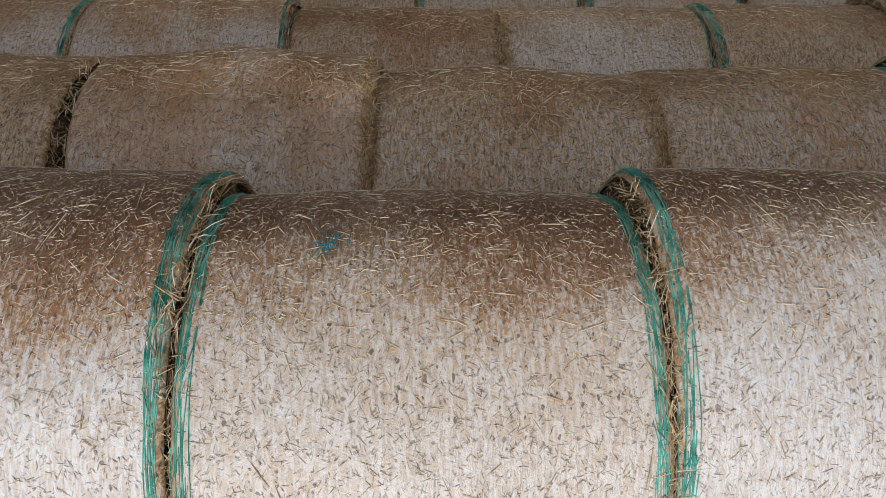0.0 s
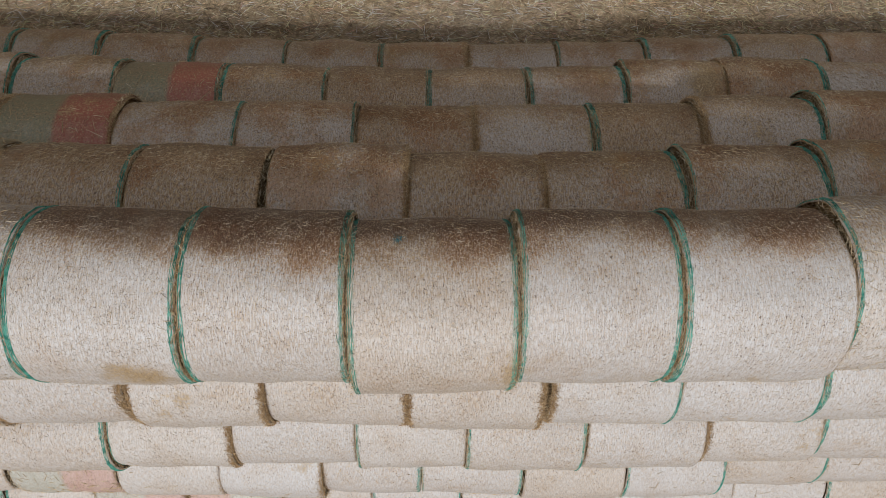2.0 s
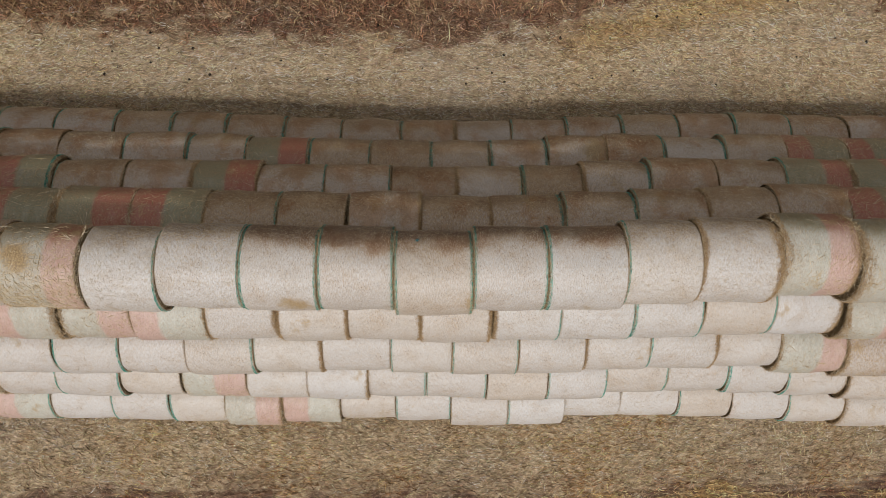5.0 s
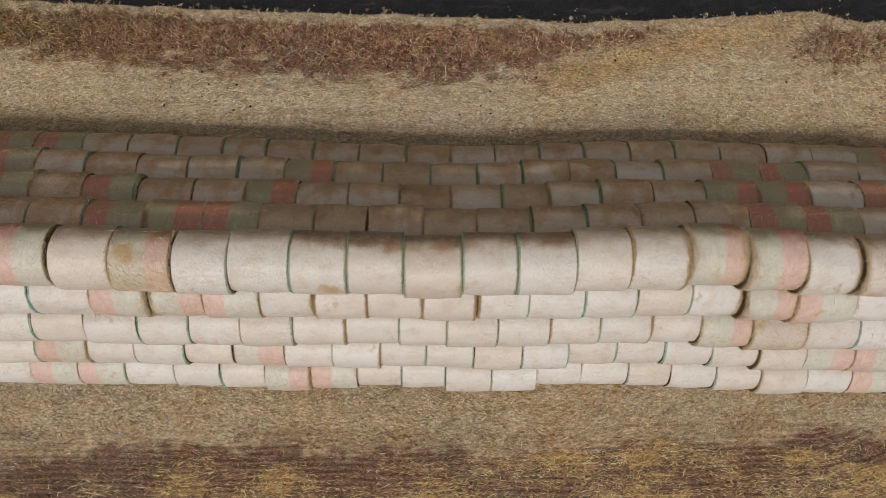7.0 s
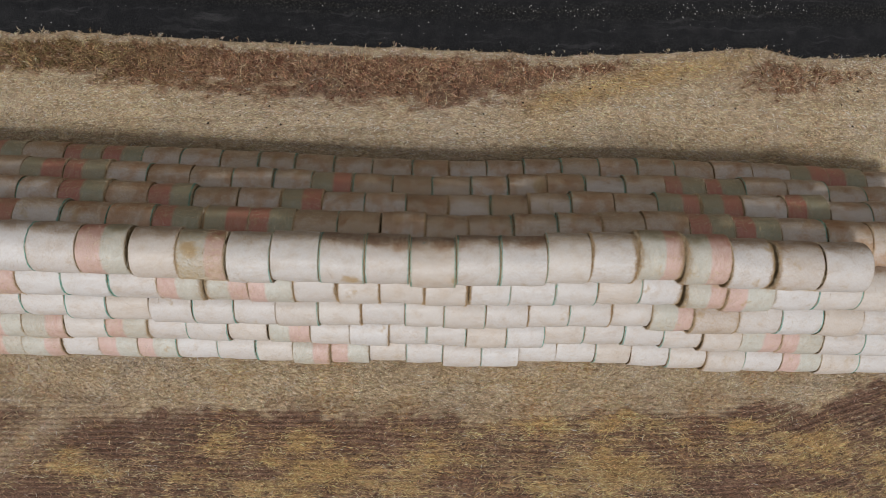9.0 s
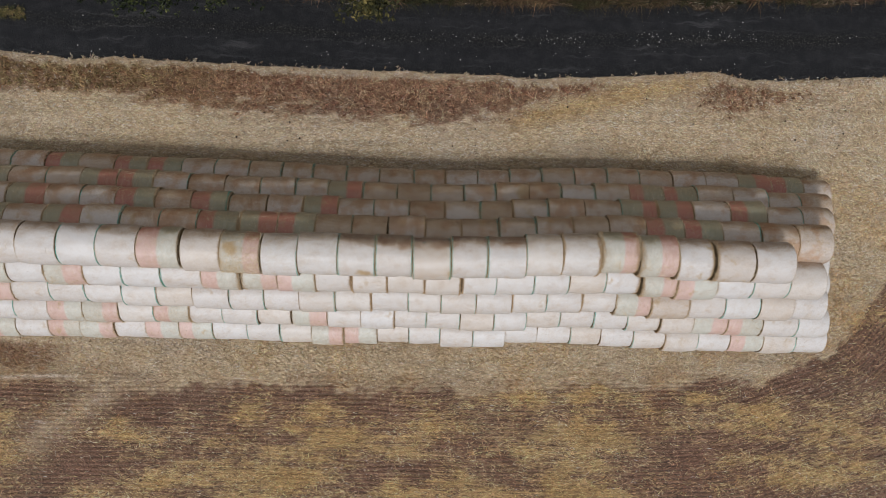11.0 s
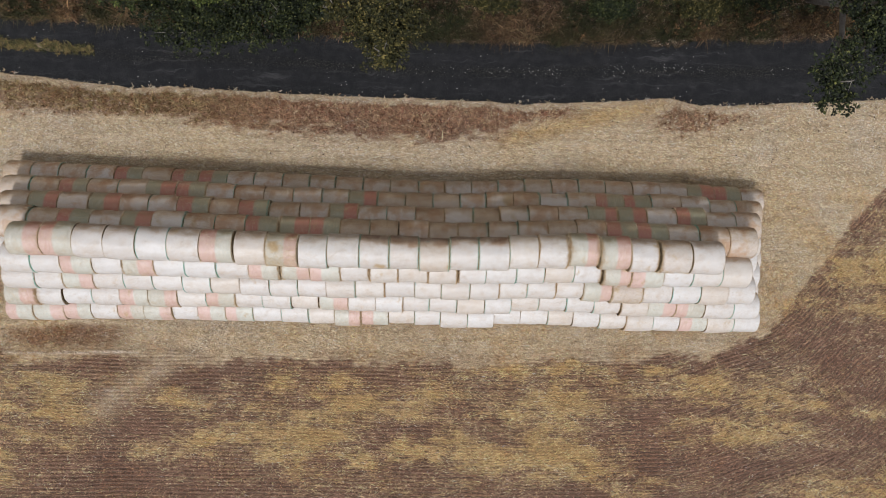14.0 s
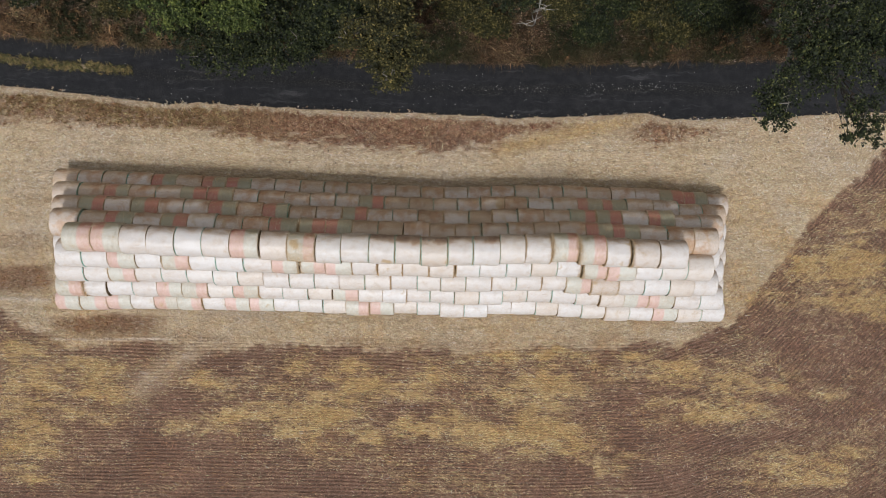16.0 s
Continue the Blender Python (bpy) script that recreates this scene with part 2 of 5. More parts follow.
    road = m.ramp(tone, (0.36, (0.007, 0.007, 0.008)), (0.5, (0.015, 0.015, 0.016)), (0.64, (0.030, 0.029, 0.029)))
    smooth_track = m.mix(m.step(mid, 0.35, 0.7), (0.014, 0.014, 0.0155), (0.025, 0.0245, 0.0255))
    road = m.mix(m.math("MULTIPLY", m.attribute("track"), 0.85), road, smooth_track)
    dust = m.noise(m.stretched(warped.outputs[0], (0.3, 3.6, 1)), 1.0, 5.0, 0.7)
    road = m.mix(m.math("MULTIPLY", m.step(dust, 0.52, 0.72), m.step(big, 0.36, 0.62, 0.1, 0.55)), road, (0.085, 0.082, 0.083))
    road = m.mix(m.step(dust, 0.44, 0.34, 0.0, 0.6), road, (0.011, 0.011, 0.012))
    crown = m.math("MULTIPLY", m.attribute("crown"), m.step(dust, 0.40, 0.55))
    road = m.mix(m.math("MULTIPLY", crown, 0.8), road, m.ramp(fine, (0.40, (0.006, 0.006, 0.006)), (0.55, (0.020, 0.019, 0.017)), (0.68, (0.12, 0.11, 0.095))))
    # bank floor: brown scrub, near-black with the trees' shade put into it
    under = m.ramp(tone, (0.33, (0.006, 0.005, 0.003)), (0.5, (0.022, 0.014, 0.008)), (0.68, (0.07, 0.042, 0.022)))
    c = m.mix(zone("red"), pale, red)
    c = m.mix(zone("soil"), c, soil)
    tan = m.ramp(tone, (0.36, (0.10, 0.056, 0.027)), (0.5, (0.33, 0.215, 0.115)), (0.64, (0.55, 0.40, 0.235)))
    c = m.mix(m.math("MULTIPLY", zone("gold", 0.20, 1.2, feather), 0.7), c, m.mix(m.step(m.math("ADD", m.attribute("gold"), m.math("MULTIPLY", edge, 0.6)), 0.55, 1.0), tan, gold))
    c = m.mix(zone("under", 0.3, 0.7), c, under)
    c = m.mix(zone("lip", 0.25, 0.8), c, m.mix(m.step(fine, 0.35, 0.6), (0.30, 0.235, 0.175), (0.68, 0.59, 0.49)))
    grit = m.noise(m.stretched(at, (20, 46, 1)), 1.0, 3.0, 0.7)
    c = m.mix(m.step(grit, 0.46, 0.33, 0.0, 0.28), c, m.mix(0.7, c, (0.03, 0.02, 0.013)))
    c = m.mix(m.step(light, 0.60, 0.70, 0.0, 0.85), c, m.mix(0.2, m.mix(1.0, c, (1.6, 1.55, 1.5), "MULTIPLY"), (0.68, 0.56, 0.37)))
    c = m.mix(m.step(dark, 0.41, 0.30, 0.0, 0.55), c, m.mix(0.72, c, (0.03, 0.02, 0.013)))
    rougher = m.math("ADD", 0.16, m.math("MULTIPLY", m.math("MAXIMUM", m.attribute("soil"), m.attribute("red")), 0.2))
    clumps = [m.noise(m.stretched(warped.outputs[0], (2.0, 13, 1), turn), 1.0, 3.0, 0.65) for turn in (3, 28, -24)]
    c = m.mix(m.step(m.math("MINIMUM", clumps[0], m.math("MINIMUM", clumps[1], clumps[2])), 0.44, 0.30, 0.0, rougher), c, m.mix(0.75, c, (0.02, 0.012, 0.008)))
    c = m.mix(m.step(m.math("MAXIMUM", clumps[0], m.math("MAXIMUM", clumps[1], clumps[2])), 0.57, 0.69, 0.0, rougher), c, m.mix(1.0, c, (1.7, 1.66, 1.6), "MULTIPLY"))
    tilled = m.attribute("soil")
    c = m.mix(m.math("MULTIPLY", m.step(streak, 0.49, 0.36), m.math("MULTIPLY", tilled, 0.55)), c, m.mix(0.75, c, (0.02, 0.012, 0.008)))
    c = m.mix(m.math("MULTIPLY", m.step(streak, 0.53, 0.66), m.math("MULTIPLY", tilled, 0.45)), c, m.mix(1.0, c, (1.75, 1.68, 1.6), "MULTIPLY"))
    c = m.mix(m.step(hole, 0.40, 0.30, 0.0, 0.4), c, m.mix(0.8, c, (0.02, 0.012, 0.008)))
    c = m.mix(m.step(thin, 0.60, 0.70, 0.0, 0.65), c, m.mix(0.12, m.mix(1.0, c, (1.75, 1.72, 1.65), "MULTIPLY"), (0.74, 0.60, 0.38)))
    c = m.mix(m.step(m.math("ADD", m.attribute("road"), m.math("MULTIPLY", edge, 0.5)), 0.38, 0.62), c, road)
    m.color(c)
    relief = m.math("ADD", m.math("MULTIPLY", fine, 0.7), m.math("ADD", m.math("MULTIPLY", light, 0.8),
                    m.math("MULTIPLY", m.math("MULTIPLY", rows, m.attribute("soil")), 0.2)))
    m.bump(relief, 0.9, 0.06)
    return m.mat


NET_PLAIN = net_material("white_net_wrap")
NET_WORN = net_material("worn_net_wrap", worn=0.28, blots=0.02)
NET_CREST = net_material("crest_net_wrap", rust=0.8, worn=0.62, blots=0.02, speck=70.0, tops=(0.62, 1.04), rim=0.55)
# NET_BACK and NET_BROWN: back-slope copies, weathered brown with shade painted in
NET_BACK = net_material("brown_worn_shaded_net_wrap", rust=0.9, worn=0.27, blots=0.05, back=0.19, rim=0.45)
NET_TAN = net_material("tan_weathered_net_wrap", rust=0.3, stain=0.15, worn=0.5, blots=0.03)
NET_BROWN = net_material("brown_weathered_shaded_net_wrap", rust=0.9, stain=0.12, worn=0.5, back=0.20, blots=0.05, rim=0.5)
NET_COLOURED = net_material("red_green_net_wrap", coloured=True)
# back-row copy of the red and green net, shade put into its colour
NET_DEEP = net_material("shaded_red_green_net_wrap", coloured=True, deep=0.8, stain=0.04)
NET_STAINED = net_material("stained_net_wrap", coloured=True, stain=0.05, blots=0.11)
BALE_END = end_material()
STRAW = straw_material("loose_straw", (0.0, (0.34, 0.22, 0.10)), (0.3, (0.58, 0.43, 0.24)), (0.7, (0.74, 0.62, 0.43)), (1.0, (0.84, 0.77, 0.63)))
SEAM_STRAW = straw_material("seam_straw", (0.0, (0.08, 0.036, 0.013)), (0.3, (0.36, 0.19, 0.07)), (0.7, (0.56, 0.35, 0.15)), (1.0, (0.76, 0.60, 0.37)))
# held straw's darker copy for the back slope, its shade put into colour
BACK_STRAW = straw_material("shaded_back_straw", (0.0, (0.12, 0.062, 0.028)), (0.3, (0.36, 0.235, 0.125)), (0.7, (0.50, 0.37, 0.225)), (1.0, (0.66, 0.55, 0.40)))
HELD_STRAW = straw_material("held_straw", (0.0, (0.22, 0.15, 0.09)), (0.22, (0.52, 0.43, 0.325)), (0.7, (0.66, 0.585, 0.48)), (1.0, (0.78, 0.72, 0.63)))
GREEN_STRING = plain_material("green_net_string", (0.012, 0.17, 0.125), (0.18, 0.50, 0.40), 14.0, 0.6)
GROUND = ground_material()
m = Nodes("field_litter", 0.9)
vc = m.tree.nodes.new("ShaderNodeVertexColor")
vc.layer_name = "tint"
m.color(m.mix(0.5, vc.outputs[0], m.mix(m.noise(m.place("Object"), 25.0, 2.0), (0.55, 0.5, 0.45), (1.4, 1.35, 1.3)), "MULTIPLY"))
LITTER = m.mat
STONE = plain_material("pale_stone", (0.14, 0.135, 0.125), (0.50, 0.48, 0.45), 20.0)
CLOD = plain_material("dark_clod", (0.02, 0.016, 0.012), (0.05, 0.04, 0.03), 20.0)
LEAF = straw_material("tree_leaf", (0.0, (0.012, 0.022, 0.005)), (0.5, (0.036, 0.056, 0.013)), (1.0, (0.105, 0.13, 0.04)), rough=0.6)
BARK = plain_material("grey_bark", (0.10, 0.085, 0.07), (0.22, 0.20, 0.175), 12.0)
DEAD_WOOD = plain_material("bleached_dead_wood", (0.24, 0.22, 0.19), (0.42, 0.39, 0.35), 12.0)


# ---- geometry helpers ----
RNG = np.random.default_rng(7)


def mesh_of(name, verts, faces, material, smooth=False):
    me = bpy.data.meshes.new(name)
    verts, faces = np.asarray(verts, np.float32), np.asarray(faces, np.int32)
    n, k = faces.shape
    me.vertices.add(len(verts))
    me.vertices.foreach_set("co", verts.ravel())
    me.loops.add(n * k)
    me.loops.foreach_set("vertex_index", faces.ravel())
    me.polygons.add(n)
    me.polygons.foreach_set("loop_start", np.arange(n, dtype=np.int32) * k)
    me.polygons.foreach_set("use_smooth", np.full(n, smooth))
    me.update(calc_edges=True)
    me.materials.append(material)
    return me


def part(name, me, parent, label="", kind=""):
    ob = new(name, me)
    ob.parent = parent
    return tagged(ob, label, kind=kind)


def blades(start, way, up, width, sag=0.15):
    """Bent straws of three edges, one island each: starts, ways (with their lengths), upward normals, widths."""
    n = len(start)
    side = np.cross(way, up)
    side /= np.linalg.norm(side, axis=1, keepdims=True) + 1e-9
    rise = up * width[:, None] * 0.8
    w = side * width[:, None] * 0.5
    length = np.linalg.norm(way, axis=1, keepdims=True)
    mid = start + way * 0.5 + up * length * sag * RNG.uniform(-0.2, 1, (n, 1))
    end = start + way
    v = np.stack([start - w, start + w, mid - w, mid + w, mid + rise, end], 1).reshape(-1, 3)
    tri = np.array([(0, 1, 4), (0, 4, 2), (1, 3, 4), (2, 4, 5), (4, 3, 5), (0, 2, 3), (0, 3, 1)])[[0, 1, 2, 3, 4]]
    f = (np.arange(n)[:, None, None] * 6 + tri[None]).reshape(-1, 3)
    return v, f


def smooth_noise(x, y, scale, seed=0):
    """Value noise for arrays, 0 to 1."""
    x, y = np.asarray(x, float) * scale + seed * 17.3, np.asarray(y, float) * scale - seed * 9.1
    xi, yi = np.floor(x), np.floor(y)
    fx, fy = x - xi, y - yi
    fx, fy = fx * fx * (3 - 2 * fx), fy * fy * (3 - 2 * fy)

    def h(a, b):
        s = np.sin(a * 127.1 + b * 311.7 + seed * 74.7) * 43758.5453
        return s - np.floor(s)

    return (h(xi, yi) * (1 - fx) + h(xi + 1, yi) * fx) * (1 - fy) + (h(xi, yi + 1) * (1 - fx) + h(xi + 1, yi + 1) * fx) * fy


def ramp(v, low, high):
    t = np.clip((v - low) / (high - low), 0, 1)
    return t * t * (3 - 2 * t)


# ---- the ground: one sheet with its zones ----
def road_south(x):
    return np.interp(x, [-60, -23, -17, -14, -12.9, -8, -2, 4, 7, 11.4, 12.7, 16, 24, 60], [12, 8.2, 7.7, 7.42, 7.55, 7.4, 7.3, 7.22, 7.33, 7.65, 7.33, 7.5, 8.03, 10])


def road_north(x):
    return np.interp(x, [-60, -23, -20, -14, 0, 6, 10, 17.5, 60], [15, 10.85, 10.55, 10.42, 10.03, 10.12, 10.32, 10.75, 13])


def soil_edge(x):
    return np.interp(x, [-60, -23, -21, -19.5, -14, -9.4, -5, 1, 7, 13.2, 16, 17.2, 19.3, 20.8, 24.4, 28, 40],
                     [-2, -3.6, -4.5, -5.3, -5.15, -5.27, -5.36, -5.3, -4.97, -4.76, -3.64, -2.55, 0.55, 2.4, 5.9, 7.0, 7.5])


HEADLAND = [(-60, -3.6), (-12, -3.4), (4, -3.4), (11, -3.2), (15.5, -1.6), (19, 1.8), (24, 7.5), (60, 45)]
# straw swathes left on the tilled soil: centre, half-widths
GOLD_PATCHES = [(-20.0, -8.7, 3.0, 1.3), (-21, -6.0, 2.6, 0.8), (-18.8, -6.6, 1.8, 0.5), (-17.0, -9.0, 1.4, 0.6), (-21.5, -11.5, 1.8, 0.9), (-12.4, -7.1, 2.0, 0.5),
                (-7.4, -8.6, 3.0, 1.2), (-7.0, -9.7, 2.3, 0.5), (-4.9, -7.2, 5.0, 0.65), (-11.3, -9.2, 1.8, 0.5), (-3.0, -9.5, 5.0, 0.4), (2.2, -9.7, 2.6, 0.5), (6.0, -9.6, 1.9, 0.8),
                (12.7, -6.2, 5.0, 0.6), (17.5, -6.9, 4.0, 0.5), (7.2, -5.7, 3.5, 0.4), (22.4, 0.2, 2.2, 1.2), (20.5, -2.5, 4.0, 0.6), (20.5, -11.5, 2.2, 1.0), (9.1, -11.0, 1.8, 0.3), (15.6, -8.2, 2.5, 0.45), (5.6, -7.3, 1.3, 0.5)]


def zones(x, y):
    n1, n2 = smooth_noise(x, y, 0.5, 1) - 0.5, smooth_noise(x, y, 1.7, 2) - 0.5
    n3 = smooth_noise(x, y, 5.3, 21) - 0.5
    wob = n1 * 0.6 + n2 * 0.5 + n3 * 0.5
    rs, rn, se = road_south(x), road_north(x), soil_edge(x)
    z = {}
    z["road"] = ramp(y + n2 * 0.12, rs - 0.12, rs + 0.12) * (1 - ramp(y + wob * 0.5, rn - 0.25, rn + 0.25))
    median = np.exp(-((y - (rs + rn) / 2 - 0.1) / 0.28) ** 2) * (0.05 + 0.9 * ramp(-x, 15, 18))
    z["road"] = z["road"] * (1 - np.clip(median, 0, 0.8) * 0.6)
    across = (y - rs) / (rn - rs) + n1 * 0.06
    z["track"] = np.exp(-((across - 0.26) / 0.13) ** 2) + np.exp(-((across - 0.74) / 0.13) ** 2)
    z["crown"] = np.exp(-((across - 0.52) / 0.085) ** 2)
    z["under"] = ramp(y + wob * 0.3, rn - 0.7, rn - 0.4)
    low = np.interp(x, [-40, -23, -12.7, -8, -0.7, 2.3, 5, 8, 11, 17, 24], [6.6, 6.3, 6.5, 6.1, 5.65, 5.8, 6.4, 6.75, 6.2, 6.6, 7.2])
    strength = np.interp(x, [-40, -24, -18, -11, 2, 5, 7, 9.5, 12, 16, 19], [0.62, 0.62, 0.7, 1, 1, 0.95, 0.5, 0.35, 0.65, 0.35, 0.15])
    feather = (smooth_noise(x * 0.3, y, 1.1, 61) - 0.5) * 0.4 + (smooth_noise(x * 0.3, y, 3.7, 62) - 0.5) * 0.5 + (smooth_noise(x * 0.4, y, 8.0, 63) - 0.5) * 0.7
    z["red"] = ramp(y + feather, low - 0.95, low + 0.35) * (1 - ramp(y + n2 * 0.3 + n3 * 0.3, rs - 0.42, rs - 0.12)) * strength
    pit = np.exp(-(((x + 22.4 + wob) / 2.5) ** 4 + ((y + 1.95 + wob * 0.3) / 0.8) ** 4)) + np.exp(-(((x + 17.1 + wob) / 3.1) ** 4 + ((y + 4.25 + wob * 0.3) / 0.55) ** 4))
    pit = pit + 0.55 * np.exp(-(((x + 22.4) / 2.2) ** 4 + ((y - 0.1 + wob * 0.5) / 0.55) ** 4))
    z["red"] = np.maximum(z["red"], np.clip(pit, 0, 1) * 0.72)
    z["pit"] = np.clip(pit, 0, 1)
    z["red"] = np.maximum(z["red"], 0.42 * np.exp(-((y - se - 0.25 + n1 * 0.5) / 0.55) ** 2) * ramp(smooth_noise(x * 0.3, y, 2.2, 91) + n3 * 0.4, 0.25, 0.75) * (x < 16))
    trail = np.exp(-((y + 3.6 - (x + 9.4) * 0.65) / (0.85 + 0.14 * np.abs(x + 12))) ** 2) * ramp(x, -17.5, -15) * (1 - ramp(x, -10, -8.5))
    # brown belt round the stack's foot: its contact shade put into the ground
    foot = np.exp(-np.abs(np.maximum(np.abs(y) - 3.5, 0)) / 0.35) * (np.abs(x + 2) < 18)
    z["red"] = np.maximum(z["red"], foot * 0.2)
    lip = np.exp(-((y + 5.06 + n1 * 0.15) / 0.11) ** 2) * ramp(x, -20.6, -19.6) * (1 - ramp(x, -14.2, -13.4)) + np.exp(-((y + 3.05 + n1 * 0.3) / 0.15) ** 2) * (1 - ramp(x, -20.4, -19.6))
    lip = lip * 0.7 + 0.55 * np.exp(-((y - rs + 0.22 + n2 * 0.12) / 0.13) ** 2) * ramp(smooth_noise(x, y, 0.5, 41), 0.3, 0.8) + 0.34 * trail * (0.4 + smooth_noise(x, y, 2.5, 42))
    z["lip"] = np.clip(lip, 0, 1)
    z["soil"] = ramp(-(y + wob * 0.8), -(se + 0.5), -(se - 0.5)) * (1 - z["road"]) * (1 - 0.5 * trail)
    g = np.zeros_like(x)
    for cx, cy, rx, ry in GOLD_PATCHES:
        g = np.maximum(g, np.exp(-(((x - cx + n1 * 2) / (rx * 1.25)) ** 2 + ((y - cy + n2 * 0.8 + n1 * 0.8) / (ry * 1.25)) ** 2)))
    streaks = sum(smooth_noise(x * 0.22, y, s, 8 + k) * w for k, (s, w) in enumerate(((0.8, 0.4), (1.9, 0.3), (4.3, 0.3))))
    g = np.clip(g * 1.25 * (0.25 + ramp(streaks + n3 * 0.08, 0.25, 0.60)) + 0.42 * ramp(streaks + n3 * 0.08, 0.42, 0.85) * z["soil"], 0, 1)
    wisps = ramp(smooth_noise(x * 0.30, y, 3.1, 31) * 0.5 + smooth_noise(x * 0.38, y, 7.9, 32) * 0.5, 0.30, 0.58)
    g = g * (0.48 + 0.74 * wisps)
    diag = np.abs(y - (5.2 + (x - 2.4) * 0.26)) / 0.55
    g = np.maximum(np.clip(g, 0, 1), 1.0 * np.exp(-diag ** 2) * ramp(x, 1.5, 4) * (1 - ramp(x, 10.5, 12.5)))
    z["gold"] = g * (1 - z["road"]) * (1 - 0.6 * trail)
    # furrow phase: how far from the field's edge, so that the rows turn with it
    d = np.full_like(x, 1e9)
    for (ax, ay), (bx, by) in zip(HEADLAND, HEADLAND[1:]):
        t = np.clip(((x - ax) * (bx - ax) + (y - ay) * (by - ay)) / ((bx - ax) ** 2 + (by - ay) ** 2), 0, 1)
        d = np.minimum(d, np.hypot(x - ax - t * (bx - ax), y - ay - t * (by - ay)))
    z["furrow"] = d + n1 * 0.12
    return z


def ground_height(x, y):
    z = zones(x, y)
    n = (smooth_noise(x, y, 2.3, 71) - 0.5) * 1.2
    h = 0.05 * z["lip"] + 0.05 * (smooth_noise(x, y, 1.3, 4) - 0.5) * (1 - z["road"]) - 0.06 * z["road"] - 0.16 * z["pit"] - 0.05 * z["soil"]
    return h + 0.026 * np.sin(z["furrow"] * 34 + n) * z["soil"] * ramp(smooth_noise(x, y, 0.35, 51), 0.0, 0.6) * (1 - 0.6 * z["gold"]) - 0.03 - 0.35 * ramp(y, 11, 15)


def build_ground():
    def axis(low, high, step, reach):
        inner = np.arange(low, high + step / 2, step)
        out = np.cumsum(np.geomspace(step * 2, reach / 3, 14))
        return np.concatenate([(low - out)[::-1], inner, high + out])

    xs, ys = axis(-27, 28, 0.16, 2200), axis(-16, 17, 0.1, 2200)
    # finer where the furrows run, and where they turn aslant
    xs = np.concatenate([xs[xs < 11], np.arange(11, 26, 0.05), xs[xs >= 26]])
    ys = np.concatenate([ys[ys < -14], np.arange(-14, -3.5, 0.035), ys[ys >= -3.5]])
    gx, gy = np.meshgrid(xs, ys)
    x, y = gx.ravel(), gy.ravel()
    z = zones(x, y)
    v = np.stack([x, y, ground_height(x, y)], 1)
    nx, ny = len(xs), len(ys)
    i = (np.arange(ny - 1)[:, None] * nx + np.arange(nx - 1)[None]).ravel()
    me = mesh_of("ground", v, np.stack([i, i + 1, i + 1 + nx, i + nx], 1), GROUND, True)
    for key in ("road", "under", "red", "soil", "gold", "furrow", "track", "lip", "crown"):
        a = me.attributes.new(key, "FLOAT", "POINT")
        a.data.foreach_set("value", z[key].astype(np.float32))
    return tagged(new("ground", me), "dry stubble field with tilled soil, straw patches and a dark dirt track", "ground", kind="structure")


build_ground()


PALETTE = {"thread": (0.66, 0.50, 0.29), "pale": (0.78, 0.615, 0.405), "red": (0.235, 0.125, 0.073), "soil": (0.285, 0.170, 0.115), "gold": (0.63, 0.435, 0.21), "under": (0.125, 0.076, 0.045), "lip": (0.68, 0.575, 0.47)}


def off_stack(x, y):
    return ~((np.abs(y) < 3.0) & (x > -19) & (x < 15))


